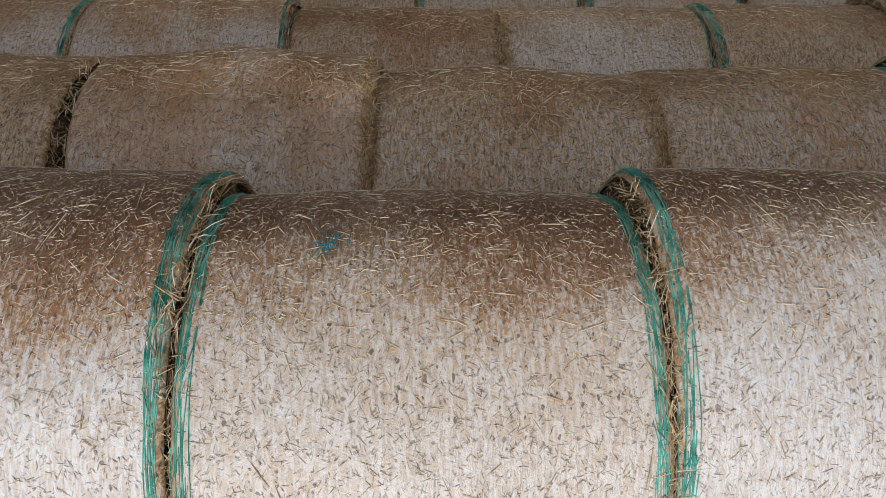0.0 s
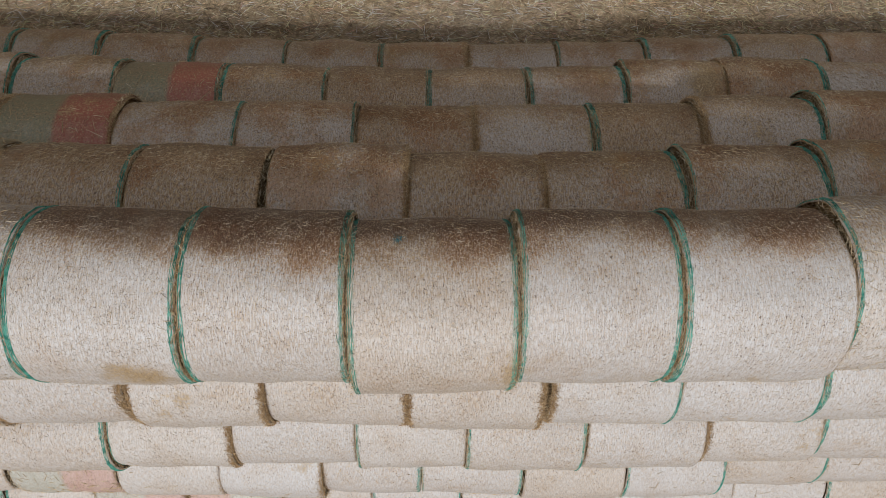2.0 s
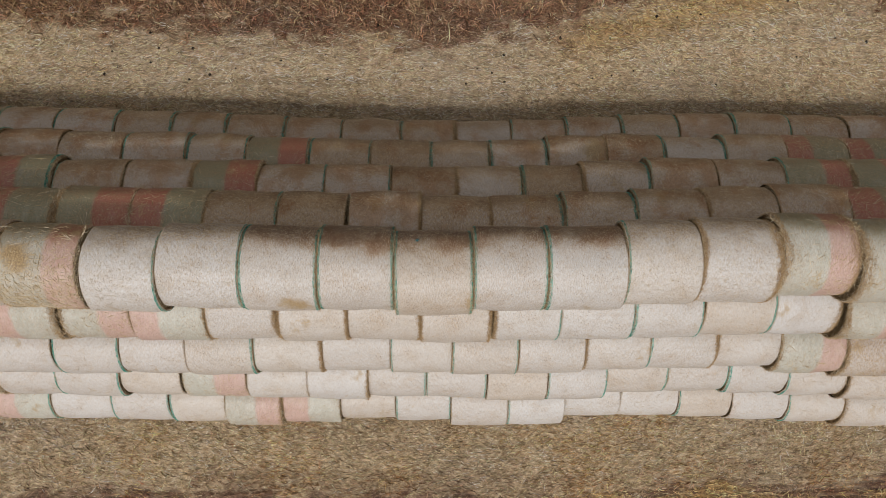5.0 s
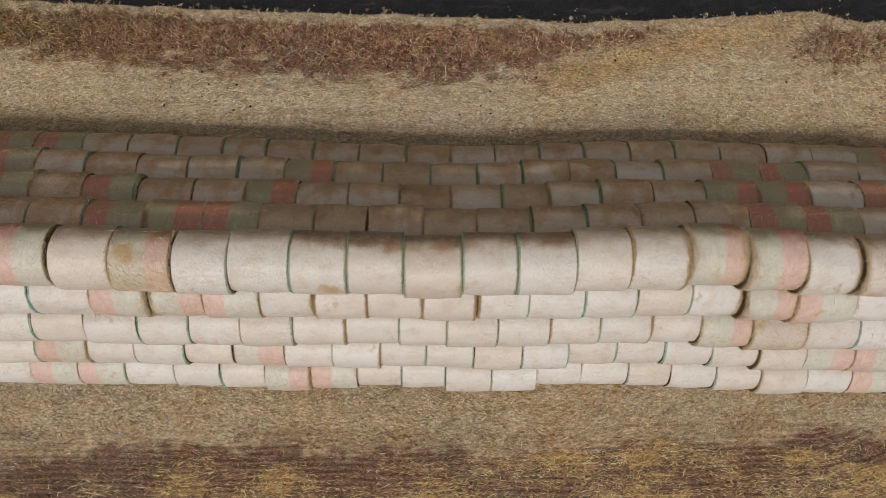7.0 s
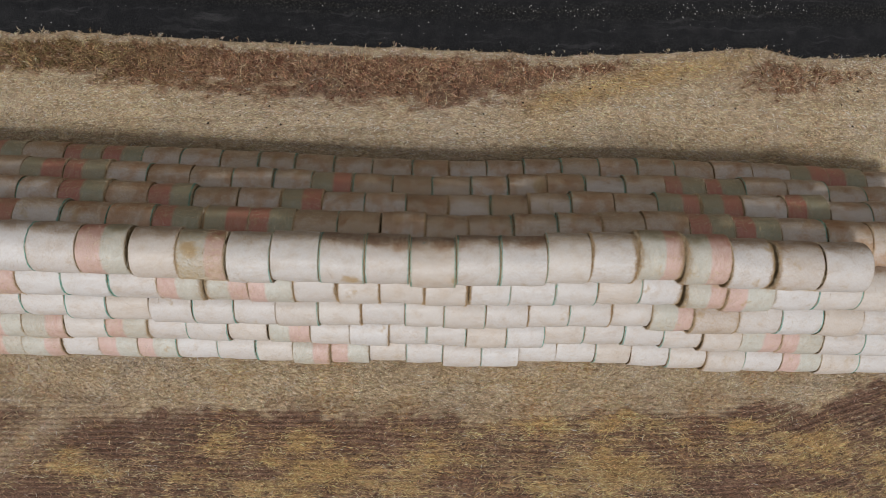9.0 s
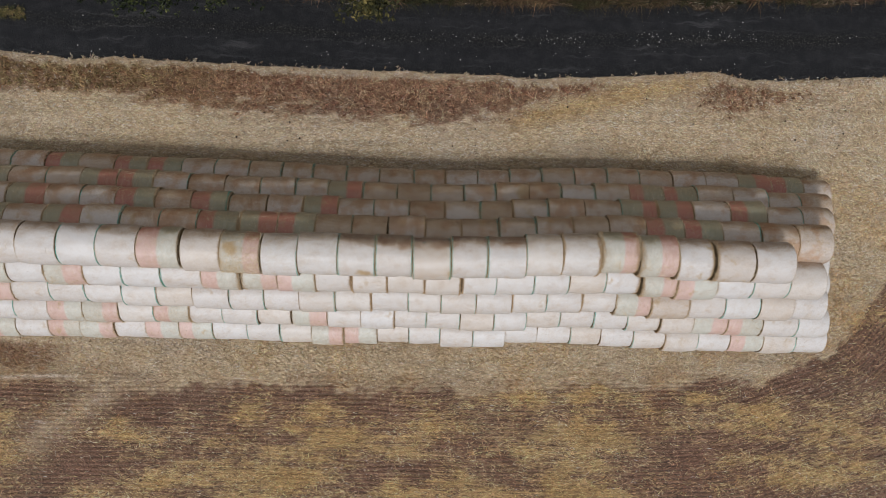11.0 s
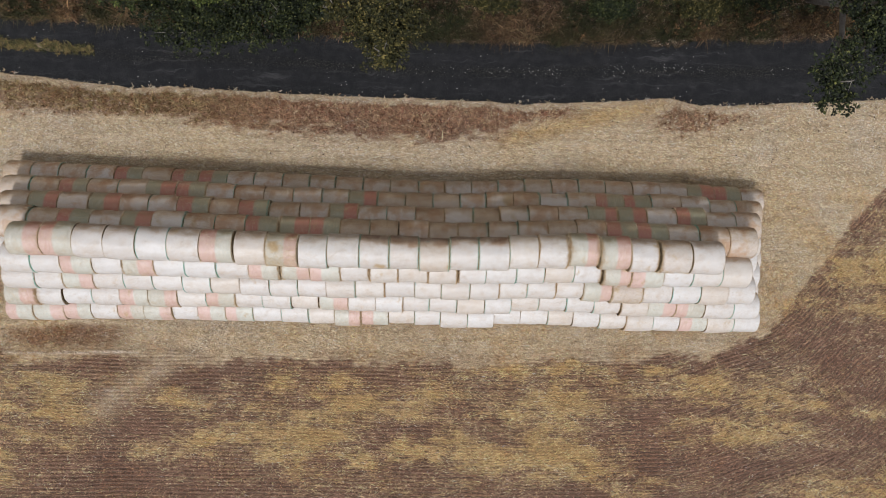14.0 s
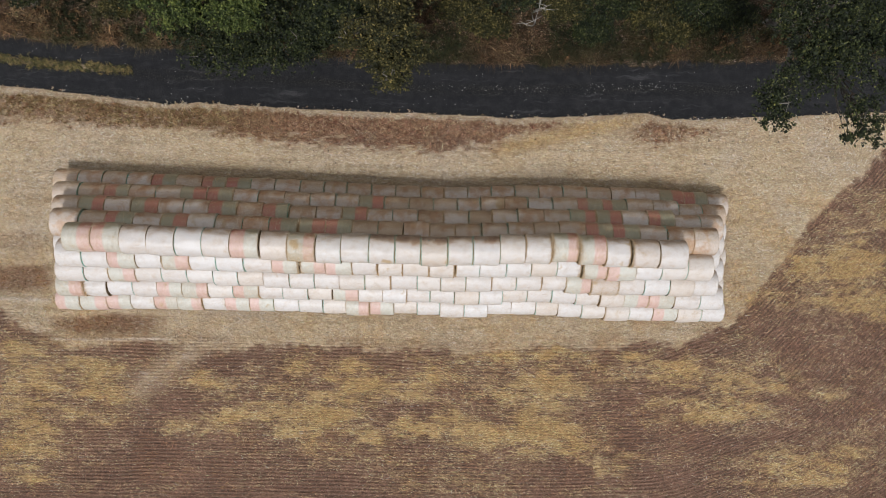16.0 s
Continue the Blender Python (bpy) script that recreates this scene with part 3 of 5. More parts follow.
def litter(name, label, category, count, weight, length, width, lift, flat, along=0.7, shade=1.0, keys=("red", "soil", "gold", "under", "lip"), curl=0.0):
    """Loose straws or grass over the ground where weight(zones, x, y) is high, coloured like what grows there."""
    x, y = RNG.uniform(-25, 26, count * 3), RNG.uniform(-14.5, 14, count * 3)
    z = zones(x, y)
    keep = (RNG.random(count * 3) < weight(z, x, y)) & off_stack(x, y)
    x, y = x[keep][:count], y[keep][:count]
    z = {k: v[keep][:count] for k, v in z.items()}
    n = len(x)
    start = np.stack([x, y, ground_height(x, y) + 0.004], 1)
    a = np.where(RNG.random(n) < along, RNG.normal(0, 0.38, n) + np.where(RNG.random(n) < 0.5, 0, np.pi), RNG.uniform(0, 2 * np.pi, n))
    tip = RNG.uniform(0, 1, n) ** flat * lift
    ln = RNG.uniform(0.5, 1.5, n) * length
    way = np.stack([np.cos(a) * np.cos(tip), np.sin(a) * np.cos(tip), np.sin(tip)], 1) * ln[:, None]
    across = np.stack([-np.sin(a), np.cos(a), 0 * a], 1)
    side = across * (RNG.uniform(0.6, 1.5, n) * width * 0.5)[:, None]
    mid = start + way * 0.55 + across * (ln * curl * RNG.normal(0, 1, n))[:, None] + np.array([0, 0, 1.0]) * (ln * 0.12 * RNG.uniform(-0.1, 1, n))[:, None]
    if curl:
        v = np.stack([start, mid - side, mid + side, start + way], 1).reshape(-1, 3)
        corners = np.array([(0, 2, 1), (1, 2, 3)])
    else:
        v = np.stack([start - side, start + side, mid + np.array([0, 0, width * 0.7]), start + way], 1).reshape(-1, 3)
        corners = np.array([(0, 1, 2), (1, 3, 2), (0, 2, 3)])
    f = (np.arange(n)[:, None, None] * 4 + corners[None]).reshape(-1, 3)
    tint = np.tile(np.array(PALETTE["thread" if curl else "pale"]), (n, 1))
    for key in keys:
        s = ramp(z[key] + RNG.normal(0, 0.24, n), 0.1, 0.95)[:, None]
        tint = tint * (1 - s) + np.array(PALETTE[key]) * s
    grey = ramp(smooth_noise(x, y, 0.4, 12), 0.5, 0.8)[:, None] * (0.0 if curl else 0.25)
    tint = tint * (1 - grey) + tint.mean(1, keepdims=True) * grey * 1.05
    ripe = ramp(smooth_noise(x, y, 0.7, 95) * 0.6 + smooth_noise(x, y, 2.1, 96) * 0.4, 0.4, 0.75)[:, None] * (1 - 0.75 * ramp(y, 3.0, 4.0))[:, None]
    tint = tint * (1 - ripe) + tint * np.array((0.97, 0.93, 0.84) if curl else (0.96, 0.81, 0.63)) * ripe
    lines = smooth_noise(x * 0.12, y, 2.6, 31) * 0.6 + smooth_noise(x * 0.2, y, 7.0, 32) * 0.4
    tint = tint * (0.72 + 0.56 * lines)[:, None]
    tint = np.clip(tint * shade * np.exp(RNG.normal(-0.02, 0.54, n))[:, None] * (1 + RNG.normal(0, 0.06, (n, 3))), 0.008, 0.82)
    me = mesh_of(name, v, f, LITTER)
    col = me.color_attributes.new("tint", "FLOAT_COLOR", "POINT")
    col.data.foreach_set("color", np.repeat(np.concatenate([tint, np.ones((n, 1))], 1), 4, 0).astype(np.float32).ravel())
    return tagged(new(name, me), label, category, kind="stuff")


litter("straw_litter", "dry straw and stubble strewn over the field", "straw", 360000, lambda z, x, y: (z["road"] < 0.25) * (1 - z["soil"] * (0.72 + 0.12 * np.sin(z["furrow"] * 34))), 0.14, 0.0085, 0.45, 1.6)
litter("straw_threads", "long pale straws lying in swathes on the tilled soil", "straw", 270000,
       lambda z, x, y: np.clip((z["gold"] - 0.08) * 1.0 + 0.13 * ramp(smooth_noise(x * 0.5, y, 0.9, 81), 0.3, 0.8) + 0.06, 0, 1) * z["soil"] * (z["road"] < 0.25), 0.19, 0.0105, 0.35, 1.2, 0.65, 0.76, ("gold",), 0.06)
litter("standing_grass", "standing dry grass beside the track and in the hollows", "grass", 80000,
       lambda z, x, y: np.clip(z["red"] * 0.9 + z["gold"] * 0.25 + z["under"] * 0.4, 0, 1) * (z["road"] < 0.25), 0.20, 0.010, 1.4, 0.7, 0.4)


def tufts(name, label, category, x, y, each, height, lean, tint, seed):
    """Clumps of bent blades that grow out of one root each; tint: one colour a clump."""
    rng = np.random.default_rng(seed)
    n = len(x) * each
    root = np.repeat(np.stack([x, y, ground_height(x, y) - 0.01], 1), each, 0) + rng.normal(0, 0.03, (n, 3)) * (1, 1, 0)
    a = rng.uniform(0, 2 * np.pi, n)
    ln = np.repeat(height * rng.uniform(0.6, 1.4, len(x)), each) * rng.uniform(0.5, 1.2, n)
    out = np.stack([np.cos(a), np.sin(a), 0 * a], 1) * (ln * np.clip(np.abs(rng.normal(0, lean, n)), 0, 1.3))[:, None]
    side = np.stack([-np.sin(a), np.cos(a), 0 * a], 1) * (rng.uniform(0.004, 0.011, n))[:, None]
    mid = root + out * 0.45 + np.array([0, 0, 1.0]) * (ln * 0.75)[:, None]
    tip = root + out * 1.25 + np.array([0, 0, 1.0]) * (ln * rng.uniform(0.3, 0.95, n))[:, None]
    v = np.stack([root - side, root + side, mid - side, mid + side, tip], 1).reshape(-1, 3)
    f = (np.arange(n)[:, None, None] * 5 + np.array([(0, 1, 3), (0, 3, 2), (2, 3, 4)])[None]).reshape(-1, 3)
    col = np.clip(np.repeat(tint, each, 0) * np.exp(rng.normal(-0.05, 0.45, n))[:, None] * (1 + rng.normal(0, 0.06, (n, 3))), 0.004, 0.8)
    me = mesh_of(name, v, f, LITTER)
    layer = me.color_attributes.new("tint", "FLOAT_COLOR", "POINT")
    layer.data.foreach_set("color", np.repeat(np.concatenate([col, np.ones((n, 1))], 1), 5, 0).astype(np.float32).ravel())
    return tagged(new(name, me), label, category, kind="stuff")


def mixed(rng, n, *colours):
    """One of the colours for each of n clumps, slightly blended."""
    c = np.array(colours)
    return c[rng.integers(0, len(c), n)] * 0.75 + c[rng.integers(0, len(c), n)] * 0.25


def grow_tufts():
    rng = np.random.default_rng(66)
    x = rng.uniform(-25, 26, 1300)
    y = road_south(x) - 0.16 + rng.normal(0, 0.12, len(x))
    tufts("verge_grass", "bleached pale grass fringing the dark track", "grass", x, y, 16, 0.065, 0.7, mixed(rng, len(x), (0.60, 0.47, 0.32), (0.44, 0.33, 0.21), (0.54, 0.46, 0.36), (0.30, 0.20, 0.11)), 67)
    x = rng.uniform(-25, 26, 5600)
    y = road_south(x) - 0.25 - rng.gamma(1.7, 0.42, len(x))
    z = zones(x, y)
    keep = (rng.random(len(x)) < ramp(z["red"], 0.3, 0.85)) & (z["gold"] < 0.3)
    x, y = x[keep], y[keep]
    west = ramp(-x, 6, 13)[:, None]
    tint = mixed(rng, len(x), (0.27, 0.135, 0.082), (0.17, 0.083, 0.050), (0.40, 0.245, 0.15), (0.52, 0.37, 0.23)) * (1 - west) + mixed(rng, len(x), (0.26, 0.18, 0.085), (0.16, 0.12, 0.05), (0.46, 0.34, 0.18), (0.22, 0.11, 0.055)) * west
    tufts("dry_grass_tufts", "reddish-brown dry grass tufts beside the track", "grass", x, y, 13, 0.16, 0.8, tint, 68)
    x = rng.uniform(-24.5, -16.2, 420)
    y = (road_south(x) + road_north(x)) / 2 + 0.1 + rng.normal(0, 0.13, len(x))
    tufts("track_weeds", "olive and straw-coloured grass along the middle of the track", "weeds", x, y, 22, 0.12, 0.9, mixed(rng, len(x), (0.13, 0.115, 0.042), (0.075, 0.070, 0.026), (0.27, 0.20, 0.09), (0.04, 0.042, 0.018)), 71)
    x = rng.uniform(-26, 27, 2300)
    y = road_north(x) - 0.05 + rng.gamma(1.5, 0.75, len(x))
    tone = smooth_noise(x, y, 0.8, 69)
    warm = ramp(tone, 0.35, 0.75)[:, None]
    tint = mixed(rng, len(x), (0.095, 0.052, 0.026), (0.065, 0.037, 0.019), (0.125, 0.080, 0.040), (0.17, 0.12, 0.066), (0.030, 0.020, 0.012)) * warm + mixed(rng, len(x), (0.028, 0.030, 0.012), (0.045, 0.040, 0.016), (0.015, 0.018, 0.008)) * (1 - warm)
    tint = tint * (1 + 0.9 * ramp(-x, 13, 17) * ramp(tone, 0.3, 0.6))[:, None]
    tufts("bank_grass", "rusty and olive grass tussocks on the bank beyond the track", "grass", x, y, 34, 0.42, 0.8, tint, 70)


def pebbles(name, label, category, count, low, high, material, place):
    """Small irregular lumps, one island each."""
    x, y = place(count)
    n = len(x)
    base = np.array([(1, 0, 0), (0, 1, 0), (-1, 0, 0), (0, -1, 0), (0, 0, 0.8), (0, 0, -0.5)])
    size = low + (high - low) * RNG.random(n) ** 2.2
    v = base[None] * size[:, None, None] * RNG.uniform(0.8, 1.2, (n, 6, 1))
    v += np.stack([x, y, ground_height(x, y) + size * 0.3], 1)[:, None]
    tri = np.array([(0, 1, 4), (1, 2, 4), (2, 3, 4), (3, 0, 4), (1, 0, 5), (2, 1, 5), (3, 2, 5), (0, 3, 5)])
    f = (np.arange(n)[:, None, None] * 6 + tri[None]).reshape(-1, 3)
    tagged(new(name, mesh_of(name, v.reshape(-1, 3), f, material)), label, category, kind="stuff")


def on_road(n):
    """Strewn thinly all over, and gathered on the crown and along the edges."""
    x = RNG.uniform(-25, 26, n)
    s = RNG.beta(0.7, 0.7, n)
    crown = RNG.random(n) < 0.4
    x = np.where(crown, RNG.normal(9.5, 5.5, n), x)
    s = np.where(crown, RNG.normal(0.52, 0.05, n), s)
    heap = smooth_noise(x, s * 3, 1.1, 83) > 0.42
    x, s = x[heap], np.clip(s[heap], 0, 1)
    return x, road_south(x) + 0.1 + s * (road_north(x) - road_south(x) - 0.1)


def north_strip(n):
    x = RNG.uniform(-8, 25, n)
    return x, RNG.uniform(4.4, 6.6, n) + np.clip(x - 14, 0, 9) * 0.08


pebbles("track_stones", "pale small stones scattered on the dark track", "stones", 800, 0.005, 0.034, STONE, on_road)
pebbles("dung_clods", "dark dry clods lying on pale stubble", "clods", 130, 0.025, 0.05, CLOD, north_strip)


grow_tufts()


# ---- the bales ----
RADIUS, LENGTH = 0.676, 1.22
NSEG = 56


def surface(u, a, seed):
    """Distance from the axis of a bale's skin: rounded shoulders, flats and dents."""
    a = (a + np.pi) % (2 * np.pi) - np.pi
    edge = np.clip((np.abs(u) - LENGTH / 2 + 0.036) / 0.036, 0, 1)
    r = RADIUS - 0.022 * (1 - np.sqrt(np.clip(1 - edge ** 2, 0, 1)))
    r = r - 0.012 * (np.abs(u) / (LENGTH / 2)) ** 2
    lump = smooth_noise(u * 1.0 + seed, np.sin(a) * 1.3 + seed * 0.7, 2.2, seed) + smooth_noise(u - seed, np.cos(a) * 1.3, 2.2, seed + 3)
    fine = smooth_noise(u * 1.0, a * RADIUS, 9.0, seed + 5)
    return r + 0.030 * (lump - 1.0) + 0.010 * (fine - 0.5)


def wrap_mesh(seed, material, stains=()):
    """stains: (along, angle from the top, half-length, half-angle) of damp patches in the net."""
    half = LENGTH / 2
    us = np.concatenate([half - 0.036 * (1 - np.sin(np.linspace(0, np.pi / 2, 6)[::-1]))])
    us = np.unique(np.round(np.concatenate([-us, np.linspace(-half + 0.1, half - 0.1, 11), us]), 5))
    a = np.linspace(-np.pi, np.pi, NSEG + 1)
    gu, ga = np.meshgrid(us, a)
    r = surface(gu, ga, seed)
    v = np.stack([gu, r * np.sin(ga), r * np.cos(ga)], -1).reshape(-1, 3)
    nu = len(us)
    i = (np.arange(NSEG)[:, None] * nu + np.arange(nu - 1)[None]).ravel()
    f = np.stack([i, i + nu, i + nu + 1, i + 1], 1)[:, ::-1]
    me = mesh_of("net_wrap", v, f, material, True)
    uv = me.uv_layers.new(name="metres")
    if stains:
        damp = me.attributes.new("stain", "FLOAT", "POINT")
        damp.data.foreach_set("value", np.max([np.exp(-((gu - u0) / ru) ** 2 - ((ga - a0) / ra) ** 2) for u0, a0, ru, ra in stains], 0).ravel().astype(np.float32))
    flat = np.stack([gu.ravel(), ga.ravel() * RADIUS], 1)
    uv.data.foreach_set("uv", flat[f.ravel()].astype(np.float32).ravel())
    return me


def end_mesh(seed, side):
    """The bulging straw face at one end of a bale."""
    rings = np.linspace(0, 1, 9)[1:]
    a = np.linspace(0, 2 * np.pi, 40, endpoint=False)
    gr, ga = np.meshgrid(rings, a)
    rim = LENGTH / 2 - 0.01
    r = gr * (RADIUS - 0.028)
    bump = smooth_noise(r * np.cos(ga), r * np.sin(ga), 9, seed) * 0.03 + smooth_noise(r * np.cos(ga), r * np.sin(ga), 30, seed) * 0.015
    x = side * (rim - 0.02 - 0.03 * gr ** 4 + bump)
    v = np.concatenate([[(side * rim, 0, 0)], np.stack([x, r * np.sin(ga), r * np.cos(ga)], -1).reshape(-1, 3)])
    k = len(rings)
    quads, tris = [], []
    for i in range(40):
        j = (i + 1) % 40
        tris.append((0, 1 + i * k, 1 + j * k))
        for q in range(k - 1):
            p = (1 + i * k + q, 1 + i * k + q + 1, 1 + j * k + q + 1, 1 + j * k + q)
            tris += [(p[0], p[1], p[2]), (p[0], p[2], p[3])]
    tris = np.array(tris)
    return mesh_of("straw_end", v, tris if side < 0 else tris[:, ::-1], BALE_END, True)


def string_mesh(seed, side, widths):
    """Green strings of the net's edge, wound round one end of a bale, with slack threads that cross between them."""
    verts, faces, count = [], [], 0
    rng = np.random.default_rng(seed * 7 + side + 3)
    steps = 72

    def strand(u, a, wide, gaps):
        nonlocal count
        r = surface(np.clip(u, -LENGTH / 2, LENGTH / 2), a, seed) + 0.0025 + rng.uniform(0, 0.002)
        ring = [np.stack([u + du * wide, (r + dr) * np.sin(a), (r + dr) * np.cos(a)], 1) for du, dr in ((-1, -0.0035), (0, 0.0025), (1, -0.0035))]
        verts.append(np.stack(ring, 1).reshape(-1, 3))
        for i in range(len(a) - 1):
            if gaps and rng.random() < gaps:
                continue
            for k in range(2):
                p = count + i * 3 + k
                faces.append((p, p + 1, p + 4, p + 3))
        count += len(a) * 3

    for w in widths:
        a = np.linspace(0, 2 * np.pi, steps + 1)
        u = side * (LENGTH / 2 - 0.010 - w + rng.uniform(-0.003, 0.003)) + 0.005 * np.sin(a * 3 + rng.uniform(0, 6)) + 0.003 * np.sin(a * 8 + rng.uniform(0, 6))
        strand(u, a, rng.uniform(0.0006, 0.0017) * (0.7 + 0.6 * np.sin(a * 2.5 + rng.uniform(0, 6)) ** 2), 0.09 + w * 4.5)
    for _ in range(len(widths) * 9):
        start, run = rng.uniform(0, 2 * np.pi), rng.uniform(0.05, 0.25)
        a = np.linspace(start, start + run, 5)
        u = side * (LENGTH / 2 - 0.012 - np.linspace(rng.uniform(0, max(widths)), rng.uniform(0, max(widths) * 1.3), 5))
        strand(u, a, np.full(5, rng.uniform(0.0005, 0.0011)), 0)
    return mesh_of("green_edge_string", np.concatenate(verts), np.array(faces)[:, ::-1], GREEN_STRING, True)


def lying(rng, seed, count, length, width, turns):
    """Straws that lie on a bale's skin at the angles given round its axis."""
    global RNG
    RNG = rng
    u = rng.uniform(-LENGTH / 2 + 0.02, LENGTH / 2 - 0.02, count)
    a = turns(count)
    r = surface(u, a, seed)
    out = np.stack([0 * u, np.sin(a), np.cos(a)], 1)
    along = np.stack([0 * u, np.cos(a), -np.sin(a)], 1)
    t = rng.uniform(0, 2 * np.pi, count)
    ln = length * np.exp(rng.normal(-0.1, 0.5, count))
    way = (np.stack([np.cos(t), 0 * t, 0 * t], 1) + along * np.sin(t)[:, None] + out * rng.normal(0.0, 0.06, count)[:, None]) * ln[:, None]
    start = np.stack([u, r * np.sin(a), r * np.cos(a)], 1) + out * 0.0012 - way * 0.5
    return blades(start, way, out, width * rng.uniform(0.6, 1.5, count), 0.02)


def seam_straw_mesh(seed, side, count, reach):
    """A band of bare straw along one end of a bale, where the net is too short, with straws that stand out of it."""
    global RNG
    RNG = rng = np.random.default_rng(seed * 11 + side + 90)
    inset = np.abs(rng.normal(0, 0.45, count)) * reach
    a = np.where(rng.random(count) < 0.35, rng.normal(0, 0.9, count), rng.uniform(-np.pi, np.pi, count))
    inset = inset * (0.35 + 1.1 * smooth_noise(a * 1.6, 0 * a, 1.0, seed + side))
    u = side * (LENGTH / 2 + 0.012 - inset)
    r = np.where(np.abs(u) > LENGTH / 2 - 0.004, RADIUS - 0.045, surface(np.clip(u, -LENGTH / 2, LENGTH / 2), a, seed) + 0.001)
    out = np.stack([0 * u, np.sin(a), np.cos(a)], 1)
    along = np.stack([0 * u, np.cos(a), -np.sin(a)], 1)
    way = np.stack([rng.normal(0, 0.45, count), 0 * u, 0 * u], 1) + out * np.abs(rng.normal(0.0, 0.16, count))[:, None] + along * rng.normal(0, 0.8, count)[:, None]
    way = way / np.linalg.norm(way, axis=1, keepdims=True) * (rng.uniform(0.03, 0.10, count) * np.where(rng.random(count) < 0.06, 2.0, 1.0))[:, None]
    start = np.stack([u, r * np.sin(a), r * np.cos(a)], 1) - way * 0.4
    v, f = blades(start, way, out, rng.uniform(0.002, 0.0045, count), 0.05)
    return mesh_of("bare_straw_edge", v, f, SEAM_STRAW)


def loose_straw_mesh(rng, seed, loose, loose_length, ends, width):
    """Straws on the skin and a few that stand out of the two cut ends."""
    v1, f1 = lying(rng, seed, loose, loose_length, width * 1.3, lambda n: np.where(rng.random(n) < 0.7, rng.normal(0.75, 0.5, n), rng.uniform(-1.6, 1.8, n)))
    u = np.sign(rng.uniform(-1, 1, ends)) * (LENGTH / 2 - rng.uniform(-0.02, 0.02, ends))
    a = np.where(rng.random(ends) < 0.5, rng.normal(0, 0.8, ends), rng.uniform(-np.pi, np.pi, ends))
    r = RADIUS - rng.uniform(0.02, 0.08, ends)
    out = np.stack([0 * u, np.sin(a), np.cos(a)], 1)
    along = np.stack([0 * u, np.cos(a), -np.sin(a)], 1)
    way = np.stack([rng.normal(0, 0.35, ends), 0 * u, 0 * u], 1) + out * rng.normal(0.22, 0.28, ends)[:, None] + along * rng.normal(0, 0.9, ends)[:, None]
    way = way / np.linalg.norm(way, axis=1, keepdims=True) * (max(0.05, loose_length * 0.7) * rng.uniform(0.5, 2.0, ends))[:, None]
    v2, f2 = blades(np.stack([u, r * np.sin(a), r * np.cos(a)], 1), way, out, width * rng.uniform(0.8, 1.8, ends), 0.1)
    return mesh_of("loose_straw", np.concatenate([v1, v2]), np.concatenate([f1, f2 + len(v1)]), STRAW)


def make_bale(seed, net, straw, stains=()):
    held, held_length, loose, loose_length, ends, width = straw
    bale = new("round_bale")
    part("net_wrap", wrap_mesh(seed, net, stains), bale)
    for side in (-1, 1):
        part("straw_end", end_mesh(seed + side, side), bale, "rough cut straw face")
    rng = np.random.default_rng(seed + 40)
    if held:
        v, f = lying(rng, seed, held, held_length, width, lambda n: rng.uniform(-1.5, 1.8, n))
        part("held_straw", mesh_of("held_straw", v, f, BACK_STRAW if straw is BACK else HELD_STRAW), bale, "short straw ends held under the net", "stuff")
    part("loose_straw", loose_straw_mesh(rng, seed, loose, loose_length, ends, width), bale, "loose pale straw poking through the net", "stuff")
    return bale


# straws held under the net, their length, loose ones, their length, those at the ends, width
FRONT, FAR, NEAR, CLOSE = (2600, 0.022, 110, 0.06, 300, 0.0024), (0, 0, 45, 0.10, 160, 0.0035), (3600, 0.026, 700, 0.065, 500, 0.0026), (8500, 0.014, 560, 0.042, 700, 0.0016)
BACK, BACK_FAR = (5200, 0.024, 800, 0.055, 700, 0.0023), (0, 0, 500, 0.07, 260, 0.0034)
SHAGGY, TORN = (0, 0, 170, 0.11, 500, 0.0045), (0, 0, 1300, 0.10, 900, 0.0042)
MASTERS, SEEDS = {}, {}
STAINS = {("close", "k"): ((0.20, -1.12, 0.34, 0.34),), ("back", "k"): ((0.36, 0.5, 0.30, 1.3),), ("far", "s"): ((0.30, -0.25, 0.36, 0.45), (0.34, 1.25, 0.26, 0.35))}
for row in (("far", "t", NET_WORN, 3, FAR), ("far", "p", NET_PLAIN, 5, FAR), ("far", "o", NET_TAN, 2, SHAGGY), ("far", "r", NET_COLOURED, 3, SHAGGY), ("far", "s", NET_STAINED, 2, TORN),
            ("near", "t", NET_WORN, 2, NEAR), ("near", "p", NET_PLAIN, 3, FRONT), ("near", "o", NET_TAN, 2, FRONT), ("close", "t", NET_CREST, 3, CLOSE),
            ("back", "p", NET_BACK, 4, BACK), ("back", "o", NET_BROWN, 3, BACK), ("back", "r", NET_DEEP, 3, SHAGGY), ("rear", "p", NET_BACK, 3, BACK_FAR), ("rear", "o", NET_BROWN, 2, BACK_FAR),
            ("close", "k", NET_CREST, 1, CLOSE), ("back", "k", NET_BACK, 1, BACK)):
    detail, key, net, count, straw = row
    for k in range(count):
        SEEDS[detail, key, k] = len(MASTERS) + 1
        MASTERS[detail, key, k] = make_bale(len(MASTERS) + 1, net, straw, STAINS.get((detail, key), ()))
LABELS = {"o": "round straw bale with tan weathered net showing brown straw", "t": "round straw bale on the ridge in worn white net", "p": "round straw bale in weathered white net wrap, stacked",
          "r": "round straw bale in faded half red, half green net", "s": "round straw bale with torn stained net and loose straw", "k": "round straw bale in worn net with a golden-brown damp stain"}
TURNED = {"t": "round straw bale on the ridge, worn white net with green edges", "p": "round straw bale in white net wrap with green edges, stacked"}
used = set()
pick = random.Random(4)
